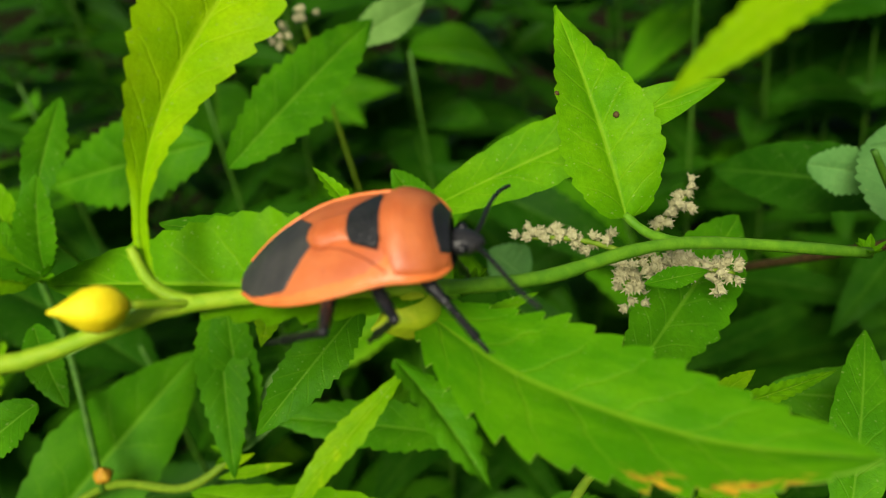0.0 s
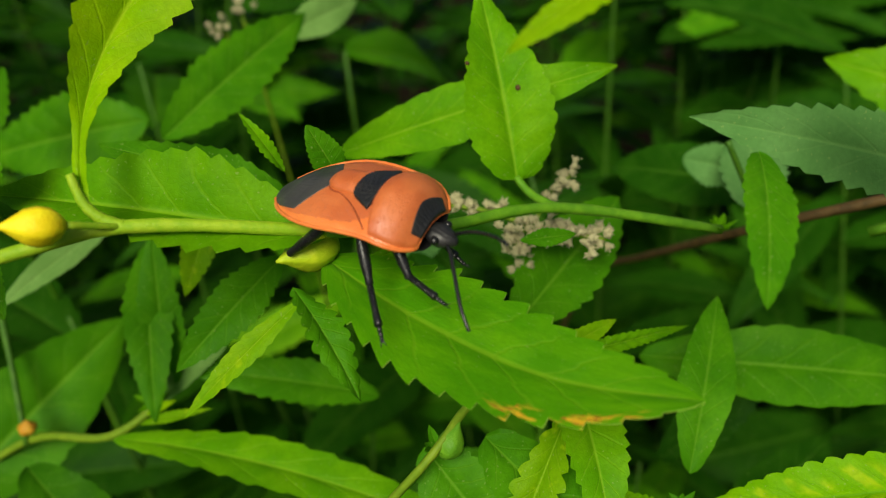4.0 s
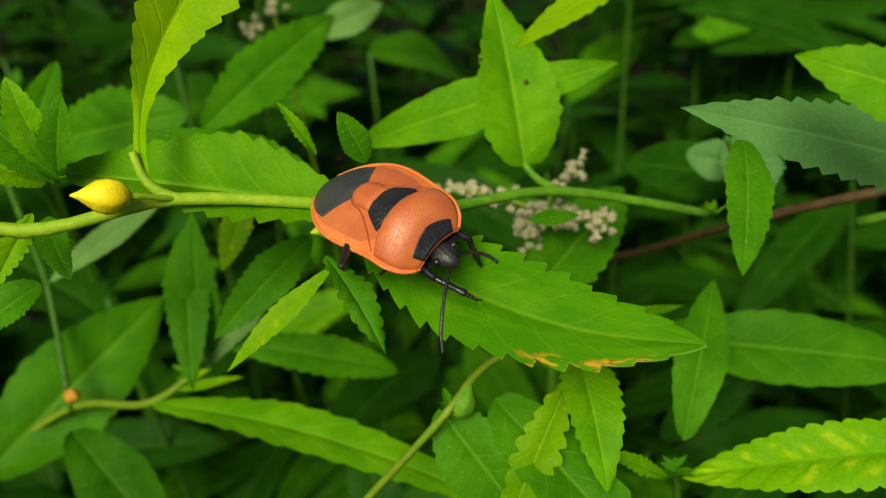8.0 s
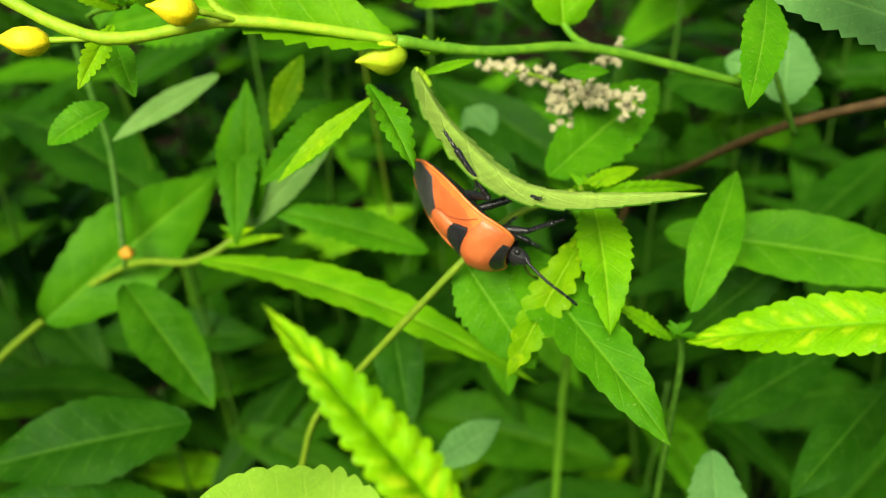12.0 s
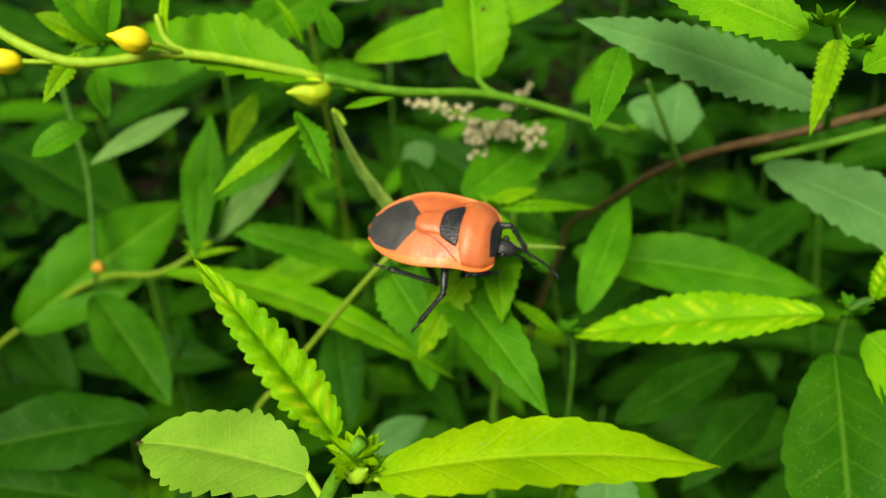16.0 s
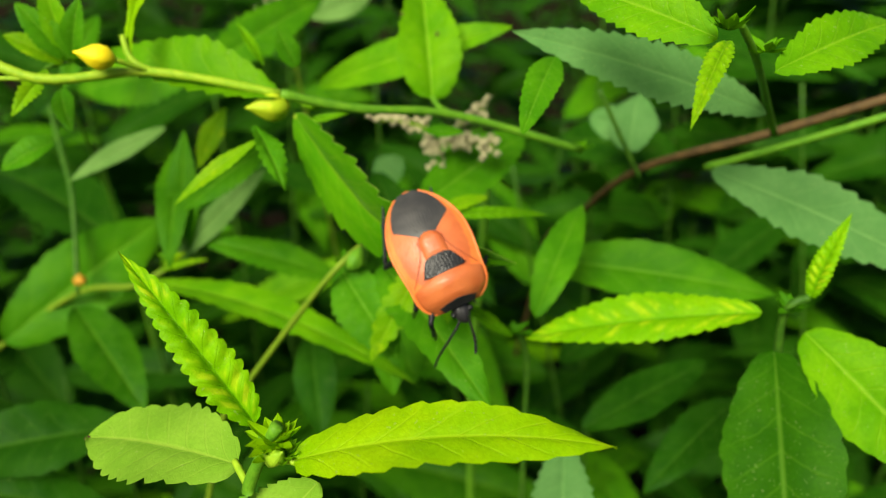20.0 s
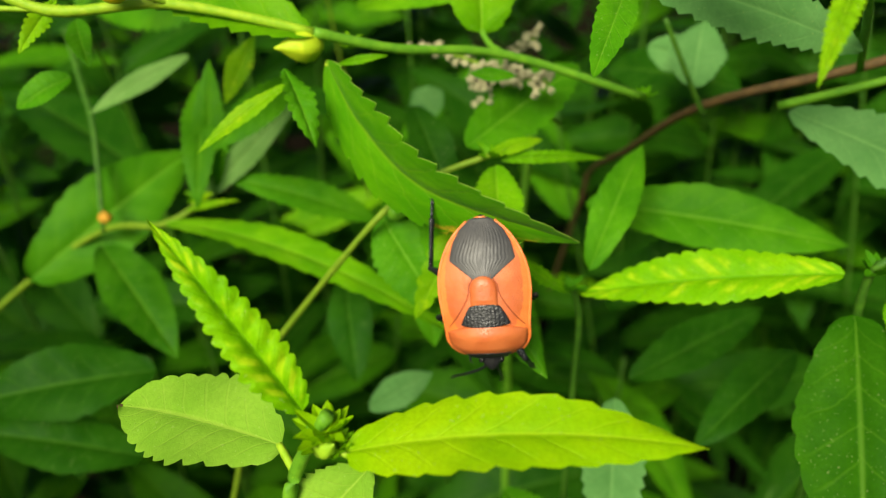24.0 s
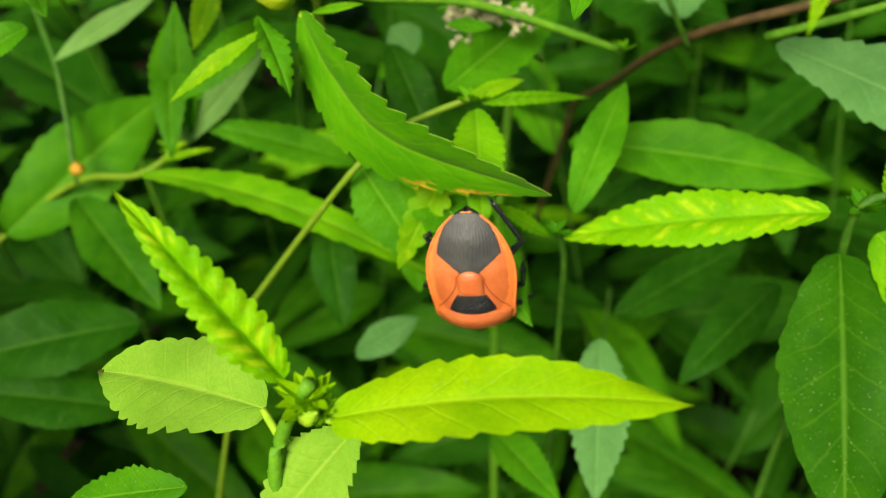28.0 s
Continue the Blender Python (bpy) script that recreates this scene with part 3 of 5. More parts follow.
# ---- arching stem with the amber bud ----
arch = plant_at("arching_stem", (-0.3468, 0.0622, -0.0000), "arching weed stem with a small amber bud")
stalk(arch, ((-0.3468, 0.0622, -0.0100), (-0.2616, 0.0804, 0.1800), (-0.1765, 0.0987, 0.3701), (-0.1520, 0.1039, 0.4246), (-0.1439, 0.1056, 0.4428), (-0.1237, 0.1100, 0.4606), (-0.0943, 0.1120, 0.4801), (-0.0689, 0.1027, 0.4893), (-0.0558, 0.1059, 0.4972)), 0.0011, "olive")
stalk(arch, ((-0.1212, 0.1595, 0.5231), (-0.1095, 0.1427, 0.5125), (-0.1003, 0.1292, 0.5032), (-0.0931, 0.1102, 0.4808)), 0.0009, "shade")
leaf(arch, "broad", "bright", (-0.0661, 0.0990, 0.4921), (0.0140, 0.0757, 0.4806), (0.08, -0.20, 0.98), 0.0103, 0.45, 0.15)
leaf(arch, "plain", "mid", (-0.1161, 0.1034, 0.4670), (-0.0785, 0.1417, 0.4920), (0.37, -0.73, 0.57), 0.0252, 0.20, 0.10)
leaf(arch, "plain", "deep", (-0.0906, 0.1046, 0.4796), (-0.0619, 0.0821, 0.4616), (0.24, -0.40, 0.88), 0.0159, 0.30, 0.15)
leaf(arch, "broad", "mid", (-0.0546, 0.1054, 0.4980), (-0.0546, 0.1174, 0.5296), (0.18, -0.92, 0.35), 0.0090, 0.30, 0.15)
leaf(arch, "plain", "sage", (-0.0567, 0.1043, 0.4969), (-0.0336, 0.1187, 0.5188), (0.14, -0.89, 0.44), 0.0070, 0.20, 0.12)
leaf(arch, "plain", "sage", (-0.0672, 0.1313, 0.5254), (-0.0883, 0.1127, 0.5157), (0.28, -0.67, 0.69), 0.0060, 0.20, 0.12)
bud(arch, (-0.0920, 0.1110, 0.4836), (-0.0915, 0.1112, 0.4872), 0.0020, "amber", "small amber bud")
leaf(arch, "narrow", "yellow", (-0.0588, 0.0975, 0.4970), (-0.0430, 0.0953, 0.5022), (0.05, -0.60, 0.80), 0.0022, 0.20, 0.25)
leaf(arch, "narrow", "lime", (-0.0575, 0.0985, 0.4986), (-0.0506, 0.0980, 0.5024), (0.05, -0.70, 0.70), 0.0018, 0.20, 0.25)
leaf(arch, "broad", "mid", (-0.0136, 0.1115, 0.4892), (-0.0524, 0.1084, 0.5012), (0.05, -0.55, 0.83), 0.0098, 0.30, 0.15)
leaf(arch, "narrow", "yellow", (-0.0371, 0.1063, 0.5392), (-0.0435, 0.0986, 0.5256), (0.20, -0.70, 0.70), 0.0060, 0.25, 0.20)
tuft(arch, (-0.0576, 0.1030, 0.4972), 0.004, 6, "bright", 1140)
# ---- further leafy plants, leaf by leaf ----
behind = plant_at("leafy_weed", (0.0217, 0.1220, 0.0000), "dense green weed with lance-shaped leaves")
stalk(behind, ((0.0217, 0.1220, -0.0100), (0.0217, 0.1220, 0.1764), (0.0217, 0.1220, 0.3627), (0.0217, 0.1220, 0.4227), (0.0217, 0.1220, 0.4427), (0.0258, 0.1362, 0.5128)), 0.0014, "green")
leaf(behind, "plain", "mid", (0.0406, 0.0741, 0.5025), (0.0510, 0.1000, 0.5188), (-0.00, -0.53, 0.85), 0.0093, 0.30, 0.15)
leaf(behind, "plain", "mid", (0.0404, 0.1084, 0.4990), (0.0985, 0.0972, 0.4975), (-0.11, -0.69, 0.72), 0.0152, 0.30, 0.15)
# dark green on these lower leaves paints the shade they lie in
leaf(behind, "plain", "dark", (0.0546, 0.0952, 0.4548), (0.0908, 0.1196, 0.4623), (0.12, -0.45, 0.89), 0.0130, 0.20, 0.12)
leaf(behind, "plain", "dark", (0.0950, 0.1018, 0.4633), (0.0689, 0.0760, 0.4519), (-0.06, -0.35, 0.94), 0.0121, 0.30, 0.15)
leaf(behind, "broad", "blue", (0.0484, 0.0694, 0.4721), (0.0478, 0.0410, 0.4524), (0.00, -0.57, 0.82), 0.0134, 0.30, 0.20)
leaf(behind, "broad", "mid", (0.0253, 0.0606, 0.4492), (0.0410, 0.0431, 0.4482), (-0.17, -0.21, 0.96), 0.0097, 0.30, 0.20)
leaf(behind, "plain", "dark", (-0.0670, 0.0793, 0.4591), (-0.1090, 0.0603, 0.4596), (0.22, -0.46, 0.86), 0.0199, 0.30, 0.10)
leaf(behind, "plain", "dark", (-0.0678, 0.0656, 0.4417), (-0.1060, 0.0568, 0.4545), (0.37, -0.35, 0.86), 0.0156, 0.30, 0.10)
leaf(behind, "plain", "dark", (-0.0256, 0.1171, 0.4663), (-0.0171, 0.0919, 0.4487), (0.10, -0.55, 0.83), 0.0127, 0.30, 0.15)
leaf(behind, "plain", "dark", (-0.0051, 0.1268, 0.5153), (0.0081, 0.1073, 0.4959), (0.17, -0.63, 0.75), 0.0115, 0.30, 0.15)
leaf(behind, "round", "blue", (-0.0002, 0.1356, 0.5092), (-0.0073, 0.1389, 0.5148), (0.02, -0.85, 0.52), 0.0106, 0.20, 0.10)
leaf(behind, "broad", "blue", (-0.0070, 0.0672, 0.4642), (0.0056, 0.0819, 0.4640), (0.39, -0.32, 0.86), 0.0083, 0.20, 0.10)
leaf(behind, "broad", "mid", (-0.0556, 0.1361, 0.5403), (-0.0290, 0.1748, 0.5552), (0.48, -0.58, 0.66), 0.0146, 0.25, 0.15)
leaf(behind, "plain", "sage", (-0.0375, 0.1870, 0.5470), (-0.0196, 0.2020, 0.5514), (0.47, -0.71, 0.53), 0.0102, 0.25, 0.15)
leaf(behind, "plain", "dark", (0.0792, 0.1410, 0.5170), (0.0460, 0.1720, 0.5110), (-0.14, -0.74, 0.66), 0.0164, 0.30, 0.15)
leaf(behind, "broad", "mid", (-0.0689, 0.1629, 0.5351), (-0.1147, 0.1664, 0.5263), (-0.15, -0.90, 0.42), 0.0199, 0.30, 0.10)
leaf(behind, "broad", "mid", (-0.0584, 0.1219, 0.5236), (-0.0547, 0.0958, 0.4988), (0.22, -0.66, 0.72), 0.0098, 0.30, 0.20)
leaf(behind, "broad", "mid", (-0.0256, 0.1006, 0.5314), (-0.0418, 0.0839, 0.5206), (0.24, -0.68, 0.69), 0.0090, 0.30, 0.20)
leaf(behind, "broad", "mid", (0.0045, 0.0844, 0.4913), (0.0075, 0.0759, 0.4773), (0.23, -0.81, 0.55), 0.0084, 0.20, 0.15)
leaf(behind, "broad", "mid", (0.0007, 0.1079, 0.4741), (0.0105, 0.0938, 0.4687), (-0.04, -0.38, 0.93), 0.0157, 0.20, 0.15)
leaf(behind, "narrow", "mid", (-0.0913, 0.1493, 0.5539), (-0.0942, 0.1273, 0.5366), (0.45, -0.59, 0.67), 0.0079, 0.30, 0.20)
# ---- shoot at the far end of the flowering stem ----
side = plant_at("leafy_shoot", (-0.0900, 0.1400, 0.0000), "leafy weed shoot with small crowded leaves")
stalk(side, ((-0.0900, 0.1400, -0.0100), (-0.1180, 0.1900, 0.2400), (-0.1250, 0.1950, 0.4000), (-0.1200, 0.1800, 0.4800), (-0.0950, 0.1300, 0.5350), (-0.0680, 0.0850, 0.5530), (-0.0538, 0.0729, 0.5579)), 0.0006, "green", taper=0.7)
for base, tip, normal, colour, wide in (
        ((-0.0538, 0.0732, 0.5583), (-0.0624, 0.0726, 0.5694), (0.3, -0.8, 0.5), "mid", 0.0062),
        ((-0.0542, 0.0736, 0.5594), (-0.0572, 0.0750, 0.5727), (0.3, -0.9, 0.2), "bright", 0.0058),
        ((-0.0535, 0.0735, 0.5589), (-0.0499, 0.0746, 0.5701), (0.1, -0.9, 0.3), "mid", 0.0050),
        ((-0.0552, 0.0726, 0.5577), (-0.0645, 0.0695, 0.5638), (0.2, -0.6, 0.7), "yellow", 0.0052),
        ((-0.0568, 0.0720, 0.5524), (-0.0515, 0.0645, 0.5462), (0.1, -0.6, 0.7), "mid", 0.0048),
        ((-0.0603, 0.0706, 0.5418), (-0.0691, 0.0645, 0.5374), (0.3, -0.5, 0.8), "mid", 0.0066)):
    leaf(side, "ovate", colour, base, tip, normal, wide, 0.30, 0.30)
tuft(side, (-0.0540, 0.0731, 0.5581), 0.0042, 8, "bright", 1200)
# ---- dry white flower head ----
spray = plant_at("dry_flower_spray", (0.0156, 0.1087, 0.5315), "dry whitish flower spray behind the stem")
stalk(spray, ((0.0330, 0.1157, 0.5162), (0.0185, 0.1030, 0.5330), (0.0090, 0.1055, 0.5362), (0.0000, 0.1082, 0.5360)), 0.0005, "olive")
stalk(spray, ((0.0185, 0.1030, 0.5330), (0.0240, 0.0990, 0.5340), (0.0300, 0.0978, 0.5332)), 0.0004, "olive")
stalk(spray, ((0.0185, 0.1030, 0.5330), (0.0215, 0.1090, 0.5355), (0.0272, 0.1133, 0.5388)), 0.0004, "olive")
stalk(spray, ((0.0185, 0.1030, 0.5330), (0.0155, 0.1005, 0.5335), (0.0152, 0.0996, 0.5302)), 0.0004, "olive")
def floret_mesh(size, seed):
    """A dry floret: a small cup with a ring of thin upright bristles."""
    r = random.Random(seed)
    bm = lathe([(0, size * 0.1), (size * 0.3, size * 0.28), (size * 0.55, size * 0.3), (size * 0.7, size * 0.16)], 6)
    for k in range(9):
        q = k * 0.7 + r.uniform(-0.2, 0.2)
        out = Vector((math.cos(q), math.sin(q), r.uniform(0.4, 1.6))).normalized() * size * r.uniform(0.3, 0.55)
        root = Vector((math.cos(q) * size * 0.2, math.sin(q) * size * 0.2, size * 0.45))
        side = Vector((-math.sin(q), math.cos(q), 0)) * size * 0.16
        a, b, c = bm.verts.new(root - side), bm.verts.new(root + side), bm.verts.new(root + Vector((0, 0, size * 0.12)))
        d = bm.verts.new(root + out)
        for f in ((a, b, d), (b, c, d), (c, a, d)):
            bm.faces.new(f)
    return bm


floret_stock = []
for k in range(5):
    ob = part("floret", floret_mesh(0.0020, k), STEM["white"], smooth=False)
    floret_stock.append(ob.data)
    bpy.data.objects.remove(ob)
rng = random.Random(5)
for a, b, c, count in (((-0.0006, 0.1082, 0.5360), (0.0130, 0.1048, 0.5362), 0.0011, 34), ((0.0150, 0.1000, 0.5345), (0.0152, 0.0996, 0.5302), 0.0019, 40), ((0.0172, 0.1004, 0.5345), (0.0303, 0.0978, 0.5332), 0.0018, 70), ((0.0205, 0.1085, 0.5350), (0.0272, 0.1133, 0.5388), 0.0011, 22)):
    for k in range(count):
        f = (k + rng.random()) / count
        p = Vector(a).lerp(Vector(b), f) + Vector([rng.gauss(0, c * 0.6) for _ in range(3)])
        ob = new("floret", floret_stock[k % 5])
        ob.parent = spray
        settle(ob, spray, aim(p, p + Vector((rng.gauss(0, 1), rng.gauss(-0.5, 1), rng.gauss(0.6, 1)))))

pink = plant_at("pink_flower_head", (-0.0500, 0.1950, 0.5520), "faded pinkish flower heads on a thin stem")
stalk(pink, ((-0.0480, 0.2300, 0.4300), (-0.0490, 0.2100, 0.5000), (-0.0500, 0.1950, 0.5520)), 0.0006, "olive")
for centre in ((-0.0500, 0.1950, 0.5535), (-0.0590, 0.2020, 0.5465)):
    for k in range(9):
        ob = new("floret", floret_stock[k % 5])
        ob.parent = pink
        p = Vector(centre) + Vector([rng.gauss(0, 0.0016), rng.gauss(0, 0.0012), rng.gauss(0, 0.0012)])
        settle(ob, pink, aim(p, p + Vector((rng.gauss(0, 1), rng.gauss(-0.5, 1), rng.gauss(0.6, 1)))) @ Matrix.Scale(1.1, 4))
stalk(pink, ((-0.0495, 0.2030, 0.5300), (-0.0550, 0.2030, 0.5400), (-0.0590, 0.2020, 0.5460)), 0.0004, "olive")

# ---- the thicket behind ----
EYE, AHEAD = Vector((0.03, -0.06, 0.592)), Vector((-0.10, 0.86, -0.49))
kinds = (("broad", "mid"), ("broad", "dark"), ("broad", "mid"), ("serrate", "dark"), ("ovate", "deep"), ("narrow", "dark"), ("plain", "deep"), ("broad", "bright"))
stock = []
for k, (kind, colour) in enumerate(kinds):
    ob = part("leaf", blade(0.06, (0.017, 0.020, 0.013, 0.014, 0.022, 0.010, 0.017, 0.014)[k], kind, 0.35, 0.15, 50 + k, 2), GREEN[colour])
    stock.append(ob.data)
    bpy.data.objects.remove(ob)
rng = random.Random(21)
for n in range(215):
    x, y = rng.uniform(-0.32, 0.42), 0.05 + 0.55 * rng.random() ** 1.2
    # unseen weeds round the camera, added to hold back low sky light
    if n >= 150:
        q = rng.uniform(2.9, 6.5)
        x, y = 0.03 + (0.2 + 0.25 * rng.random()) * math.cos(q), -0.02 + (0.22 + 0.25 * rng.random()) * math.sin(q)
    near = 0.295 + 0.05 * rng.random() + (0.32 if x > 0.04 else 0.22) * max(0.0, 0.25 - y)
    ray = Vector((x, y, 0)) - EYE
    top = EYE.z + (near - ray.x * AHEAD.x - ray.y * AHEAD.y) / AHEAD.z
    top = min(top, 0.64 - 0.12 * rng.random()) if n < 150 else 0.5 + 0.14 * rng.random()
    if -0.07 < x < 0.05 and 0.15 < y < 0.45:
        top *= 0.72
    if top < 0.12:
        continue
    weed = plant_at("weed", (x, y, 0.0), "tall green weed in the thicket", group="weeds of the thicket")
    lean = Vector((rng.uniform(-0.12, 0.12), rng.uniform(-0.12, 0.05), 1.0))
    tip = Vector((x, y, 0.0)) + lean * top
    mid = Vector((x, y, 0.0)) + lean * top * 0.5 + Vector((rng.uniform(-0.02, 0.02), 0, 0))
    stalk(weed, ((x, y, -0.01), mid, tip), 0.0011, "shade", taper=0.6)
    h, turn = top, rng.uniform(0, 6.28)
    while h > max(0.05, top - 0.40):
        f = h / top
        at = Vector((x, y, 0.0)).lerp(mid, f * 2) if f < 0.5 else mid.lerp(tip, f * 2 - 1)
        turn += 2.4
        d = Vector((math.cos(turn), math.sin(turn), rng.uniform(-0.5, 0.35))).normalized()
        size = rng.uniform(1.05, 1.7)
        reach = at + d * 0.06 * size - EYE
        if n < 150 and reach.dot(AHEAD) < near - 0.012 + (0.32 if x > 0.04 else 0.22) * max(0.0, y - 0.25):
            h -= 0.012
            continue
        # near and far weeds get the shade-coloured greens more often
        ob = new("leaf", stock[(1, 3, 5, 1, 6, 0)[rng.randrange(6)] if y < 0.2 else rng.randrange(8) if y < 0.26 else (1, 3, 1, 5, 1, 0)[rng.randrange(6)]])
        ob.parent = weed
        settle(ob, weed, stand(at, at + d, Vector((rng.gauss(0, 0.25), -0.35 + rng.gauss(0, 0.25), 1.0))) @ Matrix.Diagonal((size, size, size, 1)))
        h -= rng.uniform(0.017, 0.034)

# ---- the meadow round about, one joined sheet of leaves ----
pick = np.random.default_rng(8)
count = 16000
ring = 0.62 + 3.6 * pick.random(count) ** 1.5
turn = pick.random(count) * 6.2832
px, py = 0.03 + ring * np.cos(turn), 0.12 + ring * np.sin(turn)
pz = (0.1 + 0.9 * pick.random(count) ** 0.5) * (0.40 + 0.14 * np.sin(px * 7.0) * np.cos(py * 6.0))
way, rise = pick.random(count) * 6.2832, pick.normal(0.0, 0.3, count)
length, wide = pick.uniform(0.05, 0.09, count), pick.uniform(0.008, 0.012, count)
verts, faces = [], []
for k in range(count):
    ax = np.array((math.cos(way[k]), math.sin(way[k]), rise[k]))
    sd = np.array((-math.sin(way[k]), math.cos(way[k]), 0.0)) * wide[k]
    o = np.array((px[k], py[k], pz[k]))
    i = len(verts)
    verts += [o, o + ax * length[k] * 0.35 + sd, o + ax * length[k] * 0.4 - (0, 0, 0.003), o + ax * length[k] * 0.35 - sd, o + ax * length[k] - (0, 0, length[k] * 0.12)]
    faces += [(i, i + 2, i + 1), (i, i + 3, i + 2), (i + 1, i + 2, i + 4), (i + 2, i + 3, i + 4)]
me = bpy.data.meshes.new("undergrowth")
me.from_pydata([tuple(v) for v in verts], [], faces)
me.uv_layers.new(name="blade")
# shade deep between the weeds is given by this dark green
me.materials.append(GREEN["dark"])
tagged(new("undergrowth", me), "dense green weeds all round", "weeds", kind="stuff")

# ---- the bug ----
def shell_material(name, low, high, rough, dots=0.0, streak=0.0, shine=0.45):
    m, nt, p = nodes_of(name)
    col = mixed(nt, ramp(nt, noise_tex(nt, 240.0, 4.0), 0.35, 0.7), low, high)
    pits = nt.nodes.new("ShaderNodeTexVoronoi")
    pits.inputs["Scale"].default_value = 3600.0
    tc = nt.nodes.new("ShaderNodeTexCoord")
    link(nt, tc.outputs["Object"], pits.inputs["Vector"])
    pit = ramp(nt, pits.outputs["Distance"], 0.05, 0.4)
    col = mixed(nt, maths(nt, "MULTIPLY", maths(nt, "SUBTRACT", 1.0, pit), 0.35), col, tuple(0.55 * c for c in low))
    p.inputs["Specular IOR Level"].default_value = shine
    link(nt, col, p.inputs["Base Color"])
    link(nt, maths(nt, "ADD", maths(nt, "MULTIPLY", noise_tex(nt, 900.0), 0.3), rough - 0.15), p.inputs["Roughness"])
    height = pit
    if streak:
        wave = nt.nodes.new("ShaderNodeTexWave")
        wave.inputs["Scale"].default_value, wave.inputs["Distortion"].default_value = 520.0, 5.0
        wave.inputs["Detail"].default_value, wave.inputs["Detail Scale"].default_value = 2.0, 1.2
        link(nt, tc.outputs["Object"], wave.inputs["Vector"])
        height = maths(nt, "ADD", maths(nt, "MULTIPLY", pit, 0.3), maths(nt, "MULTIPLY", wave.outputs["Fac"], streak))
    bump = nt.nodes.new("ShaderNodeBump")
    bump.inputs["Strength"].default_value, bump.inputs["Distance"].default_value = 0.55, dots
    link(nt, height, bump.inputs["Height"])
    link(nt, bump.outputs[0], p.inputs["Normal"])
    return m


ORANGE = shell_material("orange_shell", (0.50, 0.108, 0.024), (0.60, 0.158, 0.040), 0.47, 0.00009, 0.0, 0.62)
RIM = shell_material("orange_rim", (0.70, 0.165, 0.03), (0.78, 0.22, 0.05), 0.4, 0.0001)
# dark brown line paints the shaded groove along the forewing seam
SEAM = shell_material("wing_seam", (0.26, 0.050, 0.012), (0.36, 0.075, 0.02), 0.6, 0.00005)
BLACK = shell_material("black_shell", (0.012, 0.012, 0.014), (0.025, 0.024, 0.024), 0.45, 0.00016, 0.35)
FILM = shell_material("dark_wing_film", (0.032, 0.031, 0.031), (0.056, 0.053, 0.049), 0.47, 0.00004, 0.12, 0.5)
LIMB = shell_material("black_limb", (0.008, 0.008, 0.009), (0.016, 0.016, 0.017), 0.3, 0.0001)

MM = 0.001
BACK_Y = (-13.1, -12.7, -11.6, -9.6, -6.5, -3.0, 0.5, 3.5, 5.5, 7.2, 8.6, 9.6)
BACK_W = (0.5, 1.8, 3.3, 4.9, 6.5, 7.1, 6.9, 6.5, 6.5, 6.25, 5.4, 3.6)
RIM_Y, RIM_Z, CROWN = (-13.1, -9.0, -4.0, 1.0, 5.3, 8.0, 9.6), (-1.1, 0.3, 1.4, 1.9, 1.8, 0.9, -0.3), (0.1, 1.2, 1.9, 2.0, 3.0, 2.5, 1.0)


def smooth_at(y, ys, vs):
    """A smooth reading of the table at y."""
    return float(np.mean([np.interp(y + o, ys, vs) for o in (-0.7, -0.35, 0.0, 0.35, 0.7)]))


def half_width(y):
    return float(np.interp(y, BACK_Y, BACK_W)) if y < -12.0 or y > 9.0 else smooth_at(y, BACK_Y, BACK_W)


def back_height(x, y):
    w = half_width(y)
    return smooth_at(y, RIM_Y, RIM_Z) + smooth_at(y, RIM_Y, CROWN) * max(0.0, 1 - abs(x / w) ** 1.7) ** 0.85


def plate(place, rows, cols, lift, swell=0.0, wrinkle=0.0, thick=0.25, grit=0.0):
    """A curved plate on the bug's back: place(a, b) gives x, y in millimetres for a across and b along."""
    bm = bmesh.new()
    grid = []
    for j in range(rows + 1):
        line = []
        for i in range(cols + 1):
            a, b = i / cols, j / rows
            x, y = place(a, b)
            edge = min(1.0, 4 * min(a, 1 - a)) ** 0.5 * min(1.0, 4 * min(b, 1 - b)) ** 0.5
            z = back_height(x, y) + lift + swell * edge + wrinkle * math.sin(a * 110 + 3 * math.sin(b * 7)) * edge + grit * noise.noise(Vector((x * 2.6, y * 4.2, lift))) * edge
            line.append(bm.verts.new((x * MM, y * MM, z * MM)))
        grid.append(line)
    for p, q in zip(grid, grid[1:]):
        for k in range(cols):
            bm.faces.new((p[k], p[k + 1], q[k + 1], q[k]))
    rim = [e for e in bm.edges if len(e.link_faces) == 1]
    skirt = bmesh.ops.extrude_edge_only(bm, edges=rim)
    for g in skirt["geom"]:
        if isinstance(g, bmesh.types.BMVert):
            g.co.z -= thick * MM
    return bm


def across(lo, hi):
    return lambda a, b: (lo + (hi - lo) * b)


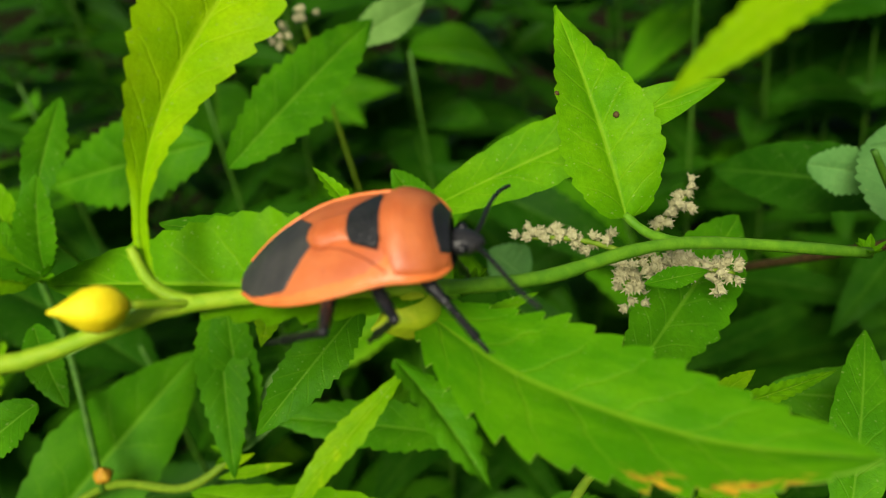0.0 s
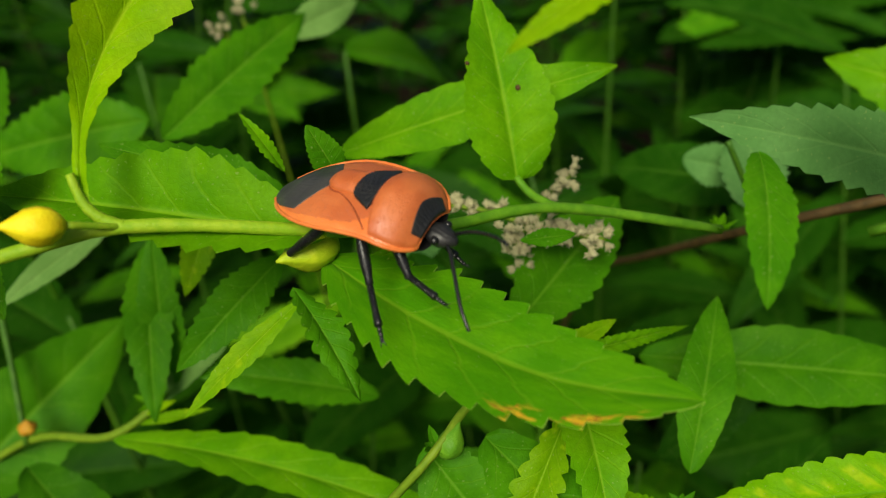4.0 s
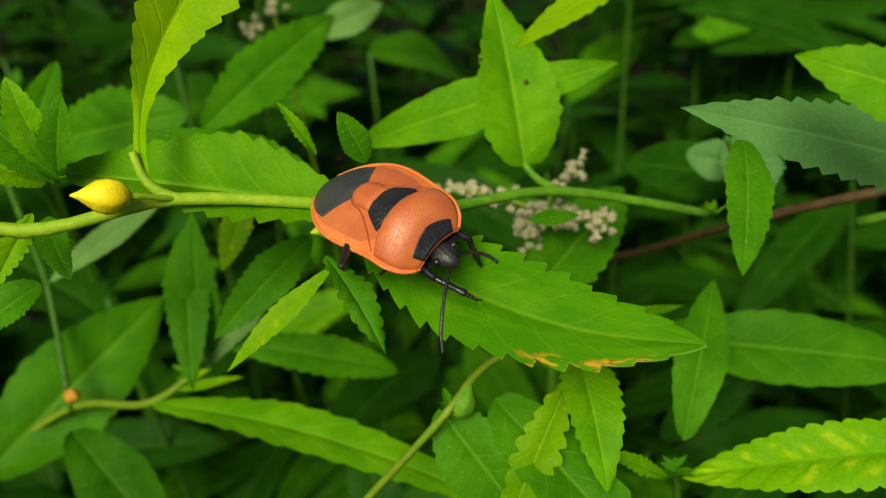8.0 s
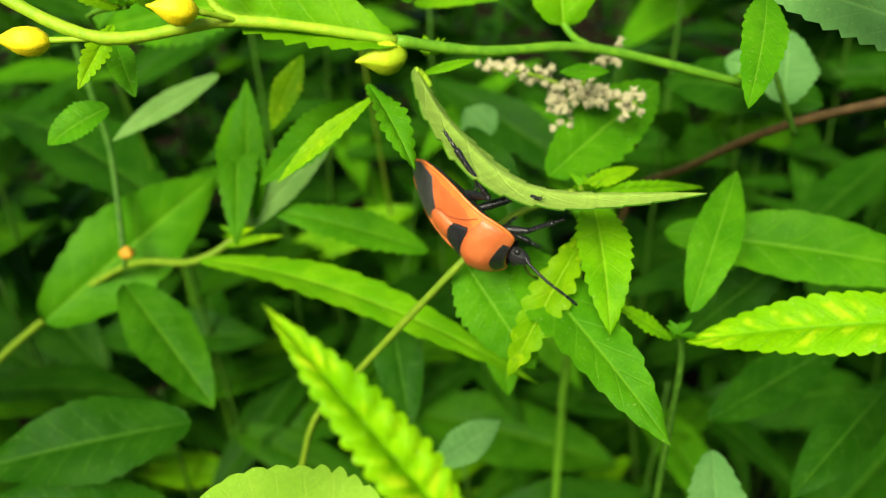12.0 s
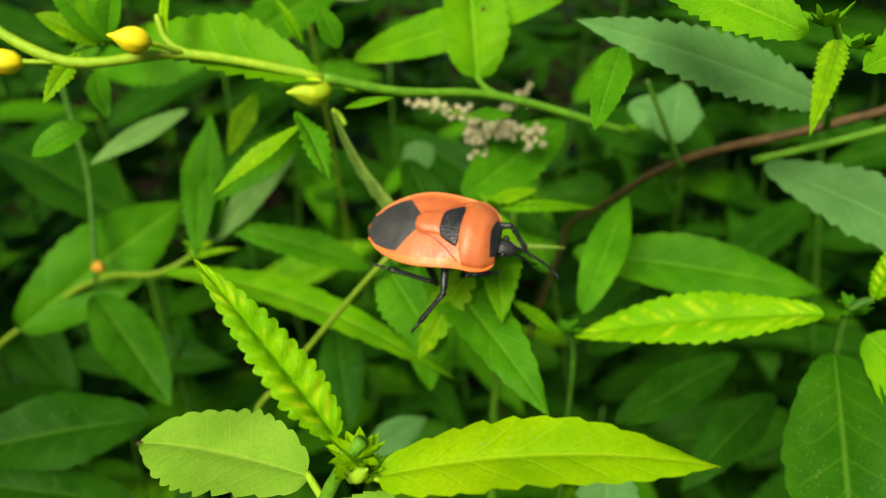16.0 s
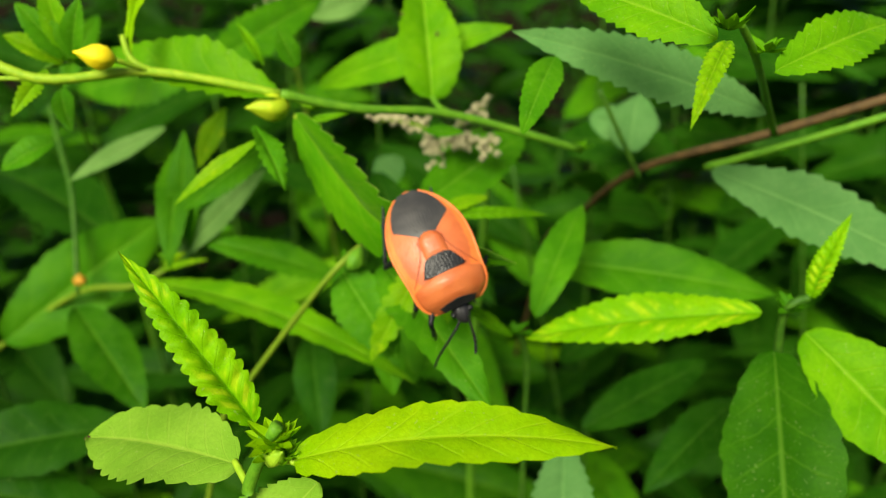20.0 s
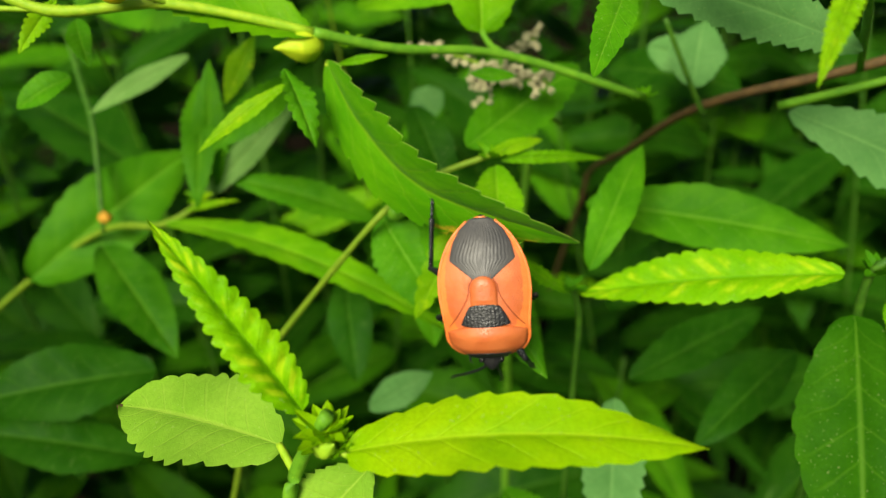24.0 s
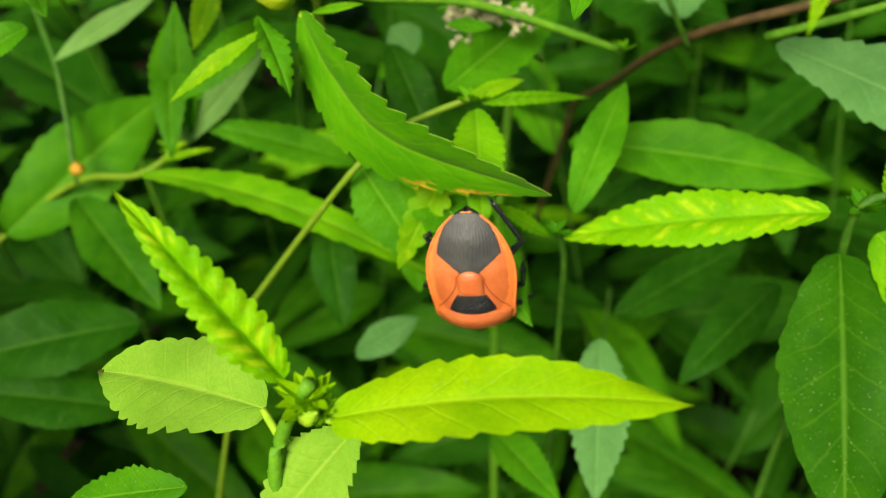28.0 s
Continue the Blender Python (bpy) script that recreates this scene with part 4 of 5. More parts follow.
def make_bug():
    bug = tagged(new("bug"), "orange shield-backed bug with black wing patches on a leaf", "insect")

    def body_grid(sign, squash):
        bm = bmesh.new()
        grid = []
        for j in range(41):
            y = -13.1 + 22.7 * j / 40
            w = half_width(y)
            line = []
            for i in range(25):
                x = w * math.sin((i / 24 - 0.5) * math.pi)
                if sign > 0:
                    z = back_height(x, y)
                else:
                    z = smooth_at(y, RIM_Y, RIM_Z) - squash * max(0.0, 1 - (x / w) ** 2) ** 0.6 * (1 - abs(y + 1.5) / 14) ** 0.5
                line.append(bm.verts.new((x * MM * (1.045 if sign > 0 else 0.97), y * MM, z * MM - (0.0 if sign > 0 else 0.00005))))
            grid.append(line)
        for p, q in zip(grid, grid[1:]):
            for k in range(24):
                bm.faces.new((p[k], p[k + 1], q[k + 1], q[k]) if sign > 0 else (p[k], q[k], q[k + 1], p[k + 1]))
        return bm

    part("abdomen", body_grid(1, 0), RIM, bug, "orange rim of the abdomen")
    part("belly", body_grid(-1, 3.6), BLACK, bug, "black underside")
    for side in (-1, 1):
        def wing(a, b, side=side):
            y = -9.4 + 13.6 * b
            return side * (0.15 + (half_width(y) * (0.93 + 0.05 * b) - 0.15) * a), y
        part("forewing", plate(wing, 40, 22, 0.08, 0.06, thick=0.12, grit=0.05), ORANGE, bug, "orange leathery forewing")

    def film(a, b):
        y = -12.9 + 9.6 * b
        w = half_width(y)
        if y < -6.6:
            h = w * (0.99 - 0.17 * ((y + 12.9) / 6.3) ** 1.2)
        else:
            h = 1.0 + (half_width(-6.6) * 0.82 - 1.0) * max(0.0, 1 - (y + 6.6) / 3.3) ** 1.1
        return (2 * a - 1) * h, y
    part("wing_membrane", plate(film, 40, 90, 0.2, 0.10, 0.018, grit=0.04), FILM, bug, "black ribbed wing membrane")

    def tongue(a, b):
        y = -4.3 + 4.8 * b
        h = 2.15 * min(1.0, max(0.0, 1 - (1 - min(1.0, (y + 4.35) / 2.2)) ** 2)) ** 0.5
        return (2 * a - 1) * max(h, 0.05), y
    scutellum = part("scutellum", plate(tongue, 20, 18, 0.36, 0.55, thick=0.6, grit=0.04), ORANGE, bug, "orange rounded tip of the scutellum")

    def trapeze(a, b):
        y = -0.1 + 3.7 * b
        return (2 * a - 1) * (2.45 + 1.45 * b), y + 0.6 * (2 * a - 1) ** 2 * (1 - b) ** 2 - 0.35 * (2 * a - 1) ** 4 * b
    part("scutellum_patch", plate(trapeze, 48, 56, 0.66, 0.1, thick=0.6, grit=0.10), BLACK, scutellum, "rough black patch")

    for side in (-1, 1):
        seam = [(side * x, y) for x, y in ((6.0, 4.0), (4.6, 2.2), (3.2, 0.1), (2.4, -1.6), (2.2, -2.9), (1.2, -4.4))]
        line = [(x * MM, y * MM, (back_height(x, y) + 0.16) * MM) for x, y in seam]
        part("suture", tube(line, 0.10 * MM, 6), SEAM, bug, "forewing seam with groove shade painted dark")
    for side in (-1, 1):
        seam = [(side * half_width(y) * 1.035, y) for y in (-12.4, -10.5, -8.0, -5.0, -2.0, 1.0, 4.0, 6.5, 8.4, 9.4)]
        line = [(x * MM, y * MM, (smooth_at(y, RIM_Y, RIM_Z) + 0.08) * MM) for x, y in seam]
        part("body_margin", tube(line, 0.24 * MM, 8), RIM, bug, "pale raised margin of the body")

    def collar(a, b):
        q = 2 * a - 1
        y0 = 3.3 + 1.5 * q * q
        y = y0 + (9.55 - y0) * b
        w = half_width(y)
        return q * w * 0.975, y
    pronotum = part("pronotum", plate(collar, 30, 36, 0.55, 0.3, thick=0.6, grit=0.05), ORANGE, bug, "smooth orange pronotum")

    def front(a, b):
        q = 2 * a - 1
        y0 = 8.35 + 0.5 * abs(q) ** 1.5
        return q * (3.6 - 0.8 * b), y0 + (9.72 - y0) * b
    part("front_patch", plate(front, 12, 24, 0.98, 0.04, thick=0.4, grit=0.1), BLACK, pronotum, "black patch behind the head")

    bm = bmesh.new()
    bmesh.ops.create_uvsphere(bm, u_segments=18, v_segments=12, radius=1.0)
    for v in bm.verts:
        x, y, z = v.co
        nose = 1 - 0.35 * max(0.0, y)
        v.co = (1.75 * x * nose * MM, (10.6 + 2.2 * y) * MM, (-0.5 + 1.15 * z - 0.4 * y) * MM)
    head = part("head", bm, BLACK, bug, "small black head")
    for side in (-1, 1):
        bm = bmesh.new()
        bmesh.ops.create_uvsphere(bm, u_segments=12, v_segments=8, radius=0.55 * MM)
        eye = part("eye", bm, LIMB, head, "beady black eye")
        eye.matrix_basis = pose(side * 1.6 * MM, 10.6 * MM, -0.1 * MM)
    feelers = []
    for side in (-1, 1):
        pts = [(0, 0, 0), (side * 0.5 * MM, 1.4 * MM, 0.2 * MM), (side * 2.2 * MM, 4.6 * MM, -0.2 * MM), (side * 3.6 * MM, 7.6 * MM, -1.2 * MM), (side * 4.2 * MM, 10.0 * MM, -2.2 * MM)]
        feeler = part("antenna", tube(pts, 0.24 * MM, 8, 0.95), LIMB, bug, "black jointed antenna")
        feeler.matrix_basis = pose(side * 0.9 * MM, 11.7 * MM, -0.8 * MM)
        feelers.append((feeler, side))
    limbs = []
    for name, hip, upper, lower in (("front", (3.0, 5.6, 0.4), 5.5, 6.5), ("middle", (3.9, 1.6, 0.2), 6.5, 8.5), ("hind", (4.0, -2.4, 0.0), 8.5, 12.0)):
        for side in (-1, 1):
            thigh = part("leg", lathe([(-0.2 * MM, 0.35 * MM), (0.8 * MM, 0.55 * MM), (upper * 0.35 * MM, 0.72 * MM), (upper * 0.7 * MM, 0.66 * MM), (upper * 0.93 * MM, 0.48 * MM), ((upper + 0.1) * MM, 0.52 * MM), ((upper + 0.4) * MM, 0.28 * MM)], 12), LIMB, bug, "black shiny leg")
            shin = part("shin", lathe([(-0.1 * MM, 0.3 * MM), (0.5 * MM, 0.42 * MM), (lower * 0.2 * MM, 0.40 * MM), (lower * 0.5 * MM, 0.40 * MM), (lower * 0.66 * MM, 0.5 * MM), (lower * 0.71 * MM, 0.46 * MM), (lower * 0.72 * MM, 0.16 * MM)], 10, 3, 0.12), LIMB, thigh)
            foot = part("foot", lathe([(lower * f * MM, r * MM) for f, r in ((0.715, 0.14), (0.73, 0.26), (0.79, 0.31), (0.80, 0.17), (0.815, 0.25), (0.86, 0.3), (0.87, 0.16), (0.885, 0.22), (0.95, 0.26), (0.965, 0.12))], 9), LIMB, shin, "jointed black foot")
            for hook in (-1, 1):
                end = lower * 0.955
                part("claw", tube([(0, 0, end * MM), (hook * 0.25 * MM, 0.1 * MM, (end + 0.35) * MM), (hook * 0.3 * MM, 0.35 * MM, (end + 0.55) * MM)], 0.09 * MM, 6, 0.4, 3), LIMB, shin)
            limbs.append((thigh, shin, name, side, Vector((hip[0] * side, *hip[1:])) * MM, upper * MM, lower * MM))
    return bug, limbs, feelers


bug, limbs, feelers = make_bug()

# ---- the leaf that the bug walks on: rigid pieces that follow its bend ----
PIECES, LEAF_LONG = 84, 0.059
petiole = part("petiole", tube(((0, 0, 0), (0.0012, 0.0008, -0.0012), (0.0022, 0.0006, -0.003)), 0.0006), STEM["lime"], main)
pieces = []
for k in range(PIECES):
    piece = part("bent_leaf", blade(LEAF_LONG, 0.0152, "walked", 0.0, 0.16, 77, 18, k / PIECES, min(1.0, (k + 1.67) / PIECES)), GREEN["worn"], main, "toothed leaf bent under the bug")
    for v in piece.data.vertices:
        v.co.y -= LEAF_LONG * k / PIECES
    under = part("underside", blade(LEAF_LONG, 0.0151, "walked", 0.0, 0.16, 77, 18, k / PIECES, min(1.0, (k + 1.67) / PIECES)), GREEN["under"], piece, "pale downy underside")
    for v in under.data.vertices:
        v.co.y -= LEAF_LONG * k / PIECES
        v.co.z -= 0.0002
    under.data.flip_normals()
    pieces.append(piece)


# ---- what moves ----
from mathutils import Quaternion


def motions():
    bug_rows = [
        (0.0, -0.0163, 0.0687, 0.5602, 5.0, 10.6, -89.9),
        (1.0, -0.0119, 0.0694, 0.5572, -1.5, 13.6, -111.3),
        (2.0, -0.0101, 0.0695, 0.5564, -0.4, 14.8, -122.6),
        (3.0, -0.0066, 0.0692, 0.5566, -2.6, 8.8, -117.4),
        (5.5, -0.0048, 0.0705, 0.5549, -8.0, 7.7, -130.2),
        (6.5, -0.0043, 0.0703, 0.5541, -5.8, 10.3, -134.1),
        (8.0, -0.0056, 0.0641, 0.5542, -9.1, 20.6, -134.3),
        (8.8, -0.0042, 0.0591, 0.5569, -1.9, 17.7, -130.1),
        (9.0, -0.0073, 0.0652, 0.5466, -48.2, 54.5, -172.2),
        (9.2, -0.0120, 0.0664, 0.5355, -82.2, 61.2, 143.1),
        (9.5, -0.0093, 0.0626, 0.5370, -96.9, 59.9, 132.6),
        (10.2, -0.0057, 0.0614, 0.5358, -104.8, 62.3, 131.6),
        (11.0, -0.0038, 0.0665, 0.5307, -123.9, 52.8, 120.4),
        (12.0, 0.0005, 0.0628, 0.5277, -123.3, 64.5, 109.5),
        (12.5, 0.0011, 0.0616, 0.5278, -101.3, 77.3, 121.4),
        (14.5, 0.0069, 0.0518, 0.5314, 1.6, 43.8, -109.3),
        (15.0, 0.0091, 0.0491, 0.5345, -3.2, 38.5, -108.5),
        (16.0, 0.0135, 0.0475, 0.5334, -4.0, 29.1, -99.6),
        (17.0, 0.0242, 0.0573, 0.5373, -20.2, 13.9, -95.2),
        (18.0, 0.0207, 0.0496, 0.5341, -24.1, 27.2, -115.1),
        (19.0, 0.0220, 0.0510, 0.5319, -40.4, 20.3, -137.2),
        (20.0, 0.0228, 0.0478, 0.5300, -52.2, 17.9, -155.7),
        (21.0, 0.0256, 0.0464, 0.5263, -63.1, 0.7, -161.9),
        (23.5, 0.0237, 0.0412, 0.5186, -71.3, 6.2, -171.0),
        (24.0, 0.0228, 0.0412, 0.5181, -69.4, 6.5, -177.0),
        (25.0, 0.0213, 0.0425, 0.5167, -70.4, 5.9, -176.1),
        (26.0, 0.0248, 0.0427, 0.5139, -86.0, -4.2, -182.2),
        (27.0, 0.0244, 0.0423, 0.5112, -91.0, 1.5, -176.3),
        (28.0, 0.0232, 0.0435, 0.5100, -90.5, 4.8, 179.9),
    ]
    walk(bug, [(t, pose(x, y, z, rx, ry, rz)) for t, x, y, z, rx, ry, rz in bug_rows])
    tread = {
        ("front", -1): ((0, -0.5, 9.1, -3.0, -3.4, 9.5, -8.8), (1, -3.8, 5.6, -5.0, -2.6, 12.0, -4.2), (2, -4.8, 10.2, -2.1, -3.0, 9.8, -8.3), (3, -4.1, 4.7, -4.9, -2.6, 11.0, -4.2), (6, -4.2, 10.3, -2.1, -0.7, 13.4, -6.7), (7, -4.9, 10.1, -2.1, -4.2, 10.8, -8.5), (8, -4.6, 10.1, -2.3, -5.2, 10.3, -8.8), (9, -3.6, 3.7, -4.7, -3.6, 10.0, -6.5), (10, -5.2, 8.6, -3.6, -10.4, 12.4, -4.6), (11, -5.1, 9.0, -3.4, -11.0, 11.2, -5.1), (12, -3.8, 9.9, -2.9, -8.3, 13.7, -5.7), (15, -4.8, 10.8, -0.2, -4.0, 11.3, -6.7), (16, -3.9, 11.0, 0.5, -1.2, 14.9, -3.9), (17, -4.0, 4.8, -4.9, -2.6, 11.1, -4.2), (19, -4.3, 4.1, -4.7, -2.6, 10.4, -4.2), (21, -2.9, 3.7, -4.8, -4.0, 10.0, -3.6), (24, -5.6, 10.4, 1.0, -6.6, 13.9, -4.3), (25, -6.6, 9.5, 1.8, -9.3, 13.0, -3.0), (28, -7.3, 7.7, -2.4, -9.4, 10.7, -7.7)),
        ("front", 1): ((0, 7.2, 8.8, -1.3, 9.7, 11.9, -6.4), (1, 6.2, 8.5, -3.1, 4.3, 10.1, -9.1), (2, 3.6, 9.7, -3.2, 3.5, 15.3, -6.6), (3, 5.1, 8.9, -3.5, 7.2, 14.9, -4.8), (6, 5.2, 9.0, -3.4, 6.7, 15.2, -2.0), (7, 2.7, 10.0, -2.9, 1.5, 15.3, -6.4), (8, 2.6, 10.3, -2.5, 1.0, 16.1, -4.9), (9, 3.8, 2.8, -4.3, 3.6, 8.9, -6.5), (10, 1.3, 9.5, -3.0, -1.0, 14.1, -7.1), (11, 1.4, 10.1, -2.3, -1.7, 12.8, -7.4), (12, 3.6, 4.5, -4.9, 3.6, 10.8, -6.5), (15, 3.8, 5.9, -5.0, 2.6, 12.2, -4.2), (16, 4.2, 4.2, -4.8, 2.6, 10.4, -4.2), (17, 5.5, 10.3, -1.2, 1.2, 11.2, -6.0), (19, 5.6, 10.3, -0.8, 6.6, 11.7, -7.1), (21, 6.0, 10.2, 0.5, 5.1, 14.1, -4.6), (24, 3.4, 5.9, -5.1, 4.0, 12.2, -3.6), (25, 2.8, 3.6, -4.7, 4.0, 9.9, -3.6), (28, 3.2, 4.6, -5.0, 4.0, 10.9, -3.6)),
        ("middle", -1): ((0, -1.0, 7.3, -1.0, -5.5, 1.2, -5.0), (1, 1.8, 0.0, -2.5, -5.5, 3.6, -5.0), (3, 2.2, 3.0, -1.5, -5.5, 3.0, -5.0), (6, 2.3, 1.7, -1.9, -5.5, 3.3, -5.0), (7, -1.0, 7.3, -1.0, -5.5, 1.3, -5.0), (8, -5.9, 7.2, -2.5, -6.7, 3.4, -10.1), (9, -6.6, 7.0, -2.1, -3.6, 2.0, -8.2), (10, -7.9, 6.7, -0.8, -3.9, 3.6, -7.7), (11, -1.4, 6.4, -3.4, 4.1, 6.3, -9.9), (12, -5.9, 5.2, -4.8, -12.4, 10.4, -3.2), (15, 1.8, -0.0, -2.5, -5.5, 3.6, -5.0), (16, -0.9, 7.2, -1.0, -5.5, 1.3, -5.0), (17, 2.3, 2.4, -1.6, -5.5, 3.1, -5.0), (19, 0.5, 6.3, -0.7, -5.5, 2.1, -5.0), (21, -9.2, 3.4, -3.1, -14.6, -2.4, -6.3), (24, -7.4, 1.8, -5.3, -8.2, -0.8, 2.8), (25, -8.1, 2.1, -4.7, -6.9, 4.1, -12.9), (28, -7.8, 4.8, -3.9, -8.4, -3.0, -0.6)),
        ("middle", 1): ((0, 9.8, 4.4, 0.1, 6.4, -0.3, -6.1), (1, 6.4, 6.2, -3.7, 12.5, 10.5, 0.3), (2, 6.6, 5.3, -4.4, 4.0, 5.8, -12.5), (3, 7.4, 4.2, -4.6, 14.4, 8.9, -3.4), (6, 6.3, 5.3, -4.6, 7.5, 9.8, -11.7), (7, 3.6, 6.2, -4.4, 6.1, 2.8, -11.8), (8, -0.3, 6.4, -0.7, 5.5, 2.0, -5.0), (9, 7.9, 6.4, -1.7, 3.6, 2.9, -8.2), (10, 9.3, 4.5, -2.0, 3.6, 3.6, -8.2), (11, 6.7, 7.0, -2.1, 3.6, 2.0, -8.2), (12, 9.7, 2.1, -2.7, 3.6, 4.2, -8.2), (15, 8.6, 5.2, -2.4, 16.7, 6.3, -4.6), (16, 10.2, 2.5, -1.3, 15.9, -1.8, -5.8), (17, 9.3, 3.4, -2.9, 16.1, -1.4, -4.8), (19, 7.5, 6.7, -1.5, 8.3, 6.3, -9.9), (21, 6.6, 6.9, -2.5, 6.9, 8.1, -10.9), (24, 8.7, 4.1, -3.4, 8.6, 7.5, -11.1), (25, -0.2, -1.4, -3.9, 5.9, 4.5, -4.6), (28, 9.1, 3.9, -2.9, 10.0, 9.1, -9.5)),
        ("hind", -1): ((0, -4.7, 0.9, -7.8, -4.7, -10.8, -5.2), (1, -4.7, -0.0, -8.1, -4.7, -11.7, -5.2), (3, -4.7, -0.6, -8.3, -4.7, -12.2, -5.2), (6, -4.6, 1.1, -7.7, -4.7, -10.6, -5.2), (7, -4.7, 0.8, -7.8, -4.7, -10.9, -5.2), (8, -4.7, 0.0, -8.1, -4.7, -11.6, -5.2), (9, -11.7, -5.7, -1.3, -3.0, -4.5, -9.5), (10, -9.5, 4.0, 0.6, -6.5, -5.4, -6.1), (11, -11.4, 1.8, 0.6, -4.2, -5.1, -6.1), (12, -9.7, 3.9, 0.7, -16.0, -6.3, 0.5), (15, -4.7, 0.1, -8.1, -4.7, -11.6, -5.2), (16, -4.6, 1.8, -7.4, -4.7, -10.0, -5.2), (17, -4.7, -0.6, -8.3, -4.7, -12.2, -5.2), (19, -4.7, -0.3, -8.2, -4.7, -11.9, -5.2), (21, -4.7, -3.1, -8.4, -5.3, -14.0, -3.6), (24, -3.1, -10.7, -1.4, 1.1, -11.6, -12.6), (25, -6.4, -5.6, -7.5, -0.1, -15.0, -3.4), (28, -8.0, -1.8, -7.5, -1.3, -11.2, -10.9)),
        ("hind", 1): ((0, 12.1, -1.4, 2.3, 6.7, -10.1, -3.9), (1, 3.3, -6.9, -7.2, -5.9, -9.9, -14.2), (2, 5.0, -8.2, -6.2, -4.7, -12.0, -12.2), (3, 4.9, -9.2, -5.0, -5.8, -12.1, -9.8), (6, 7.8, -6.2, -6.6, -2.0, -10.4, -12.0), (7, 6.1, -7.0, -6.8, 4.8, 1.3, 1.8), (8, 10.0, 2.9, 3.0, 6.8, -3.8, -6.5), (9, 10.8, 0.7, -4.0, 3.0, -6.5, -9.5), (10, 12.1, -4.6, -1.6, 3.0, -4.8, -9.5), (11, 12.0, -1.5, -2.7, 3.0, -5.7, -9.5), (12, 11.8, -0.9, -3.0, 3.0, -5.9, -9.5), (15, 4.5, 2.0, -7.2, 4.7, -9.8, -5.2), (16, 4.7, -0.4, -8.2, 4.7, -12.1, -5.2), (17, 11.9, -2.5, 3.0, 4.0, -9.4, -2.8), (19, 8.1, -3.2, -7.4, 2.0, -11.9, -12.9), (21, 9.1, -2.8, -6.8, 8.3, -10.8, 2.1), (24, 9.7, -3.9, -6.1, 8.5, -15.7, -7.5), (25, 9.2, -3.8, -6.6, 7.2, -15.3, -4.2), (26, 3.9, -4.2, -8.3, -2.9, -14.0, -7.0), (28, 8.6, -3.7, -7.0, 5.4, -11.1, 1.9)),
    }
    for thigh, shin, name, side, hip, upper, lower in limbs:
        rows = np.array(tread[name, side])
        up_rows, low_rows = [], []
        up_turn, low_turn, rise = Quaternion(), Quaternion(), Vector((0, 0, 1))
        for k in range(113):
            t = k * 0.25
            knee, foot = (Vector([float(np.interp(t, rows[:, 0], rows[:, c])) for c in cs]) * MM for cs in ((1, 2, 3), (4, 5, 6)))
            up_turn = (up_turn @ rise).rotation_difference(knee - hip) @ up_turn
            way = up_turn.inverted() @ (foot - knee)
            low_turn = (low_turn @ rise).rotation_difference(way) @ low_turn
            up_rows.append((t, Matrix.Translation(hip) @ up_turn.to_matrix().to_4x4()))
            low_rows.append((t, Matrix.Translation((0, 0, upper)) @ low_turn.to_matrix().to_4x4()))
        walk(thigh, up_rows)
        walk(shin, low_rows)
    feel = {
        -1: ((0, -0.91, 0.33, -0.23), (1, 0.44, 0.79, 0.43), (2, 0.48, 0.84, 0.24), (3, 0.44, 0.79, 0.43), (6, 0.24, 0.9, 0.36), (7, -0.04, 0.83, 0.56), (8, 0.08, 0.82, 0.57), (9, -0.63, 0.17, -0.75), (12, 0.38, 0.91, -0.15), (15, -0.7, 0.39, -0.6), (16, 0.56, 0.79, 0.27), (17, -0.57, 0.63, -0.53), (19, -0.51, 0.6, -0.61), (20, 0.19, 0.55, 0.82), (21, -0.12, 0.6, -0.79), (24, 0.12, 0.6, -0.79), (25, -0.29, 0.66, -0.7), (26, 0.07, 0.92, -0.39), (28, -0.03, 0.56, -0.83)),
        1: ((0, 0.84, 0.54, 0.04), (1, 0.9, 0.41, 0.16), (2, -0.12, -0.07, -0.99), (3, 0.66, 0.69, -0.3), (6, 0.73, 0.36, -0.59), (7, 0.64, 0.77, 0.03), (8, 0.76, 0.51, -0.4), (9, 0.54, 0.13, -0.83), (11, 0.56, 0.75, 0.35), (12, 0.83, 0.15, -0.53), (15, 0.4, 0.91, 0.08), (16, -0.4, 0.36, -0.84), (17, 0.93, 0.26, 0.27), (19, -0.56, 0.62, -0.55), (20, 0.66, 0.53, -0.53), (21, 0.52, 0.25, 0.81), (24, 0.65, 0.45, -0.61), (25, 0.33, 0.75, -0.57), (26, 0.87, 0.45, -0.21), (28, 0.29, 0.55, -0.78)),
    }
    for feeler, side in feelers:
        rows = np.array(feel[side])
        rest = Vector((side * 4.2, 10.0, -2.2))
        keys = []
        for k in range(57):
            way = Vector([float(np.interp(k * 0.5, rows[:, 0], rows[:, c])) for c in (1, 2, 3)])
            turn = rest.rotation_difference(way + Vector((0.05 * math.sin(k * 1.3 + side), 0, 0.06 * math.sin(k * 0.9))))
            keys.append((k * 0.5, pose(side * 0.9 * MM, 11.7 * MM, -0.8 * MM) @ turn.to_matrix().to_4x4()))
        walk(feeler, keys)
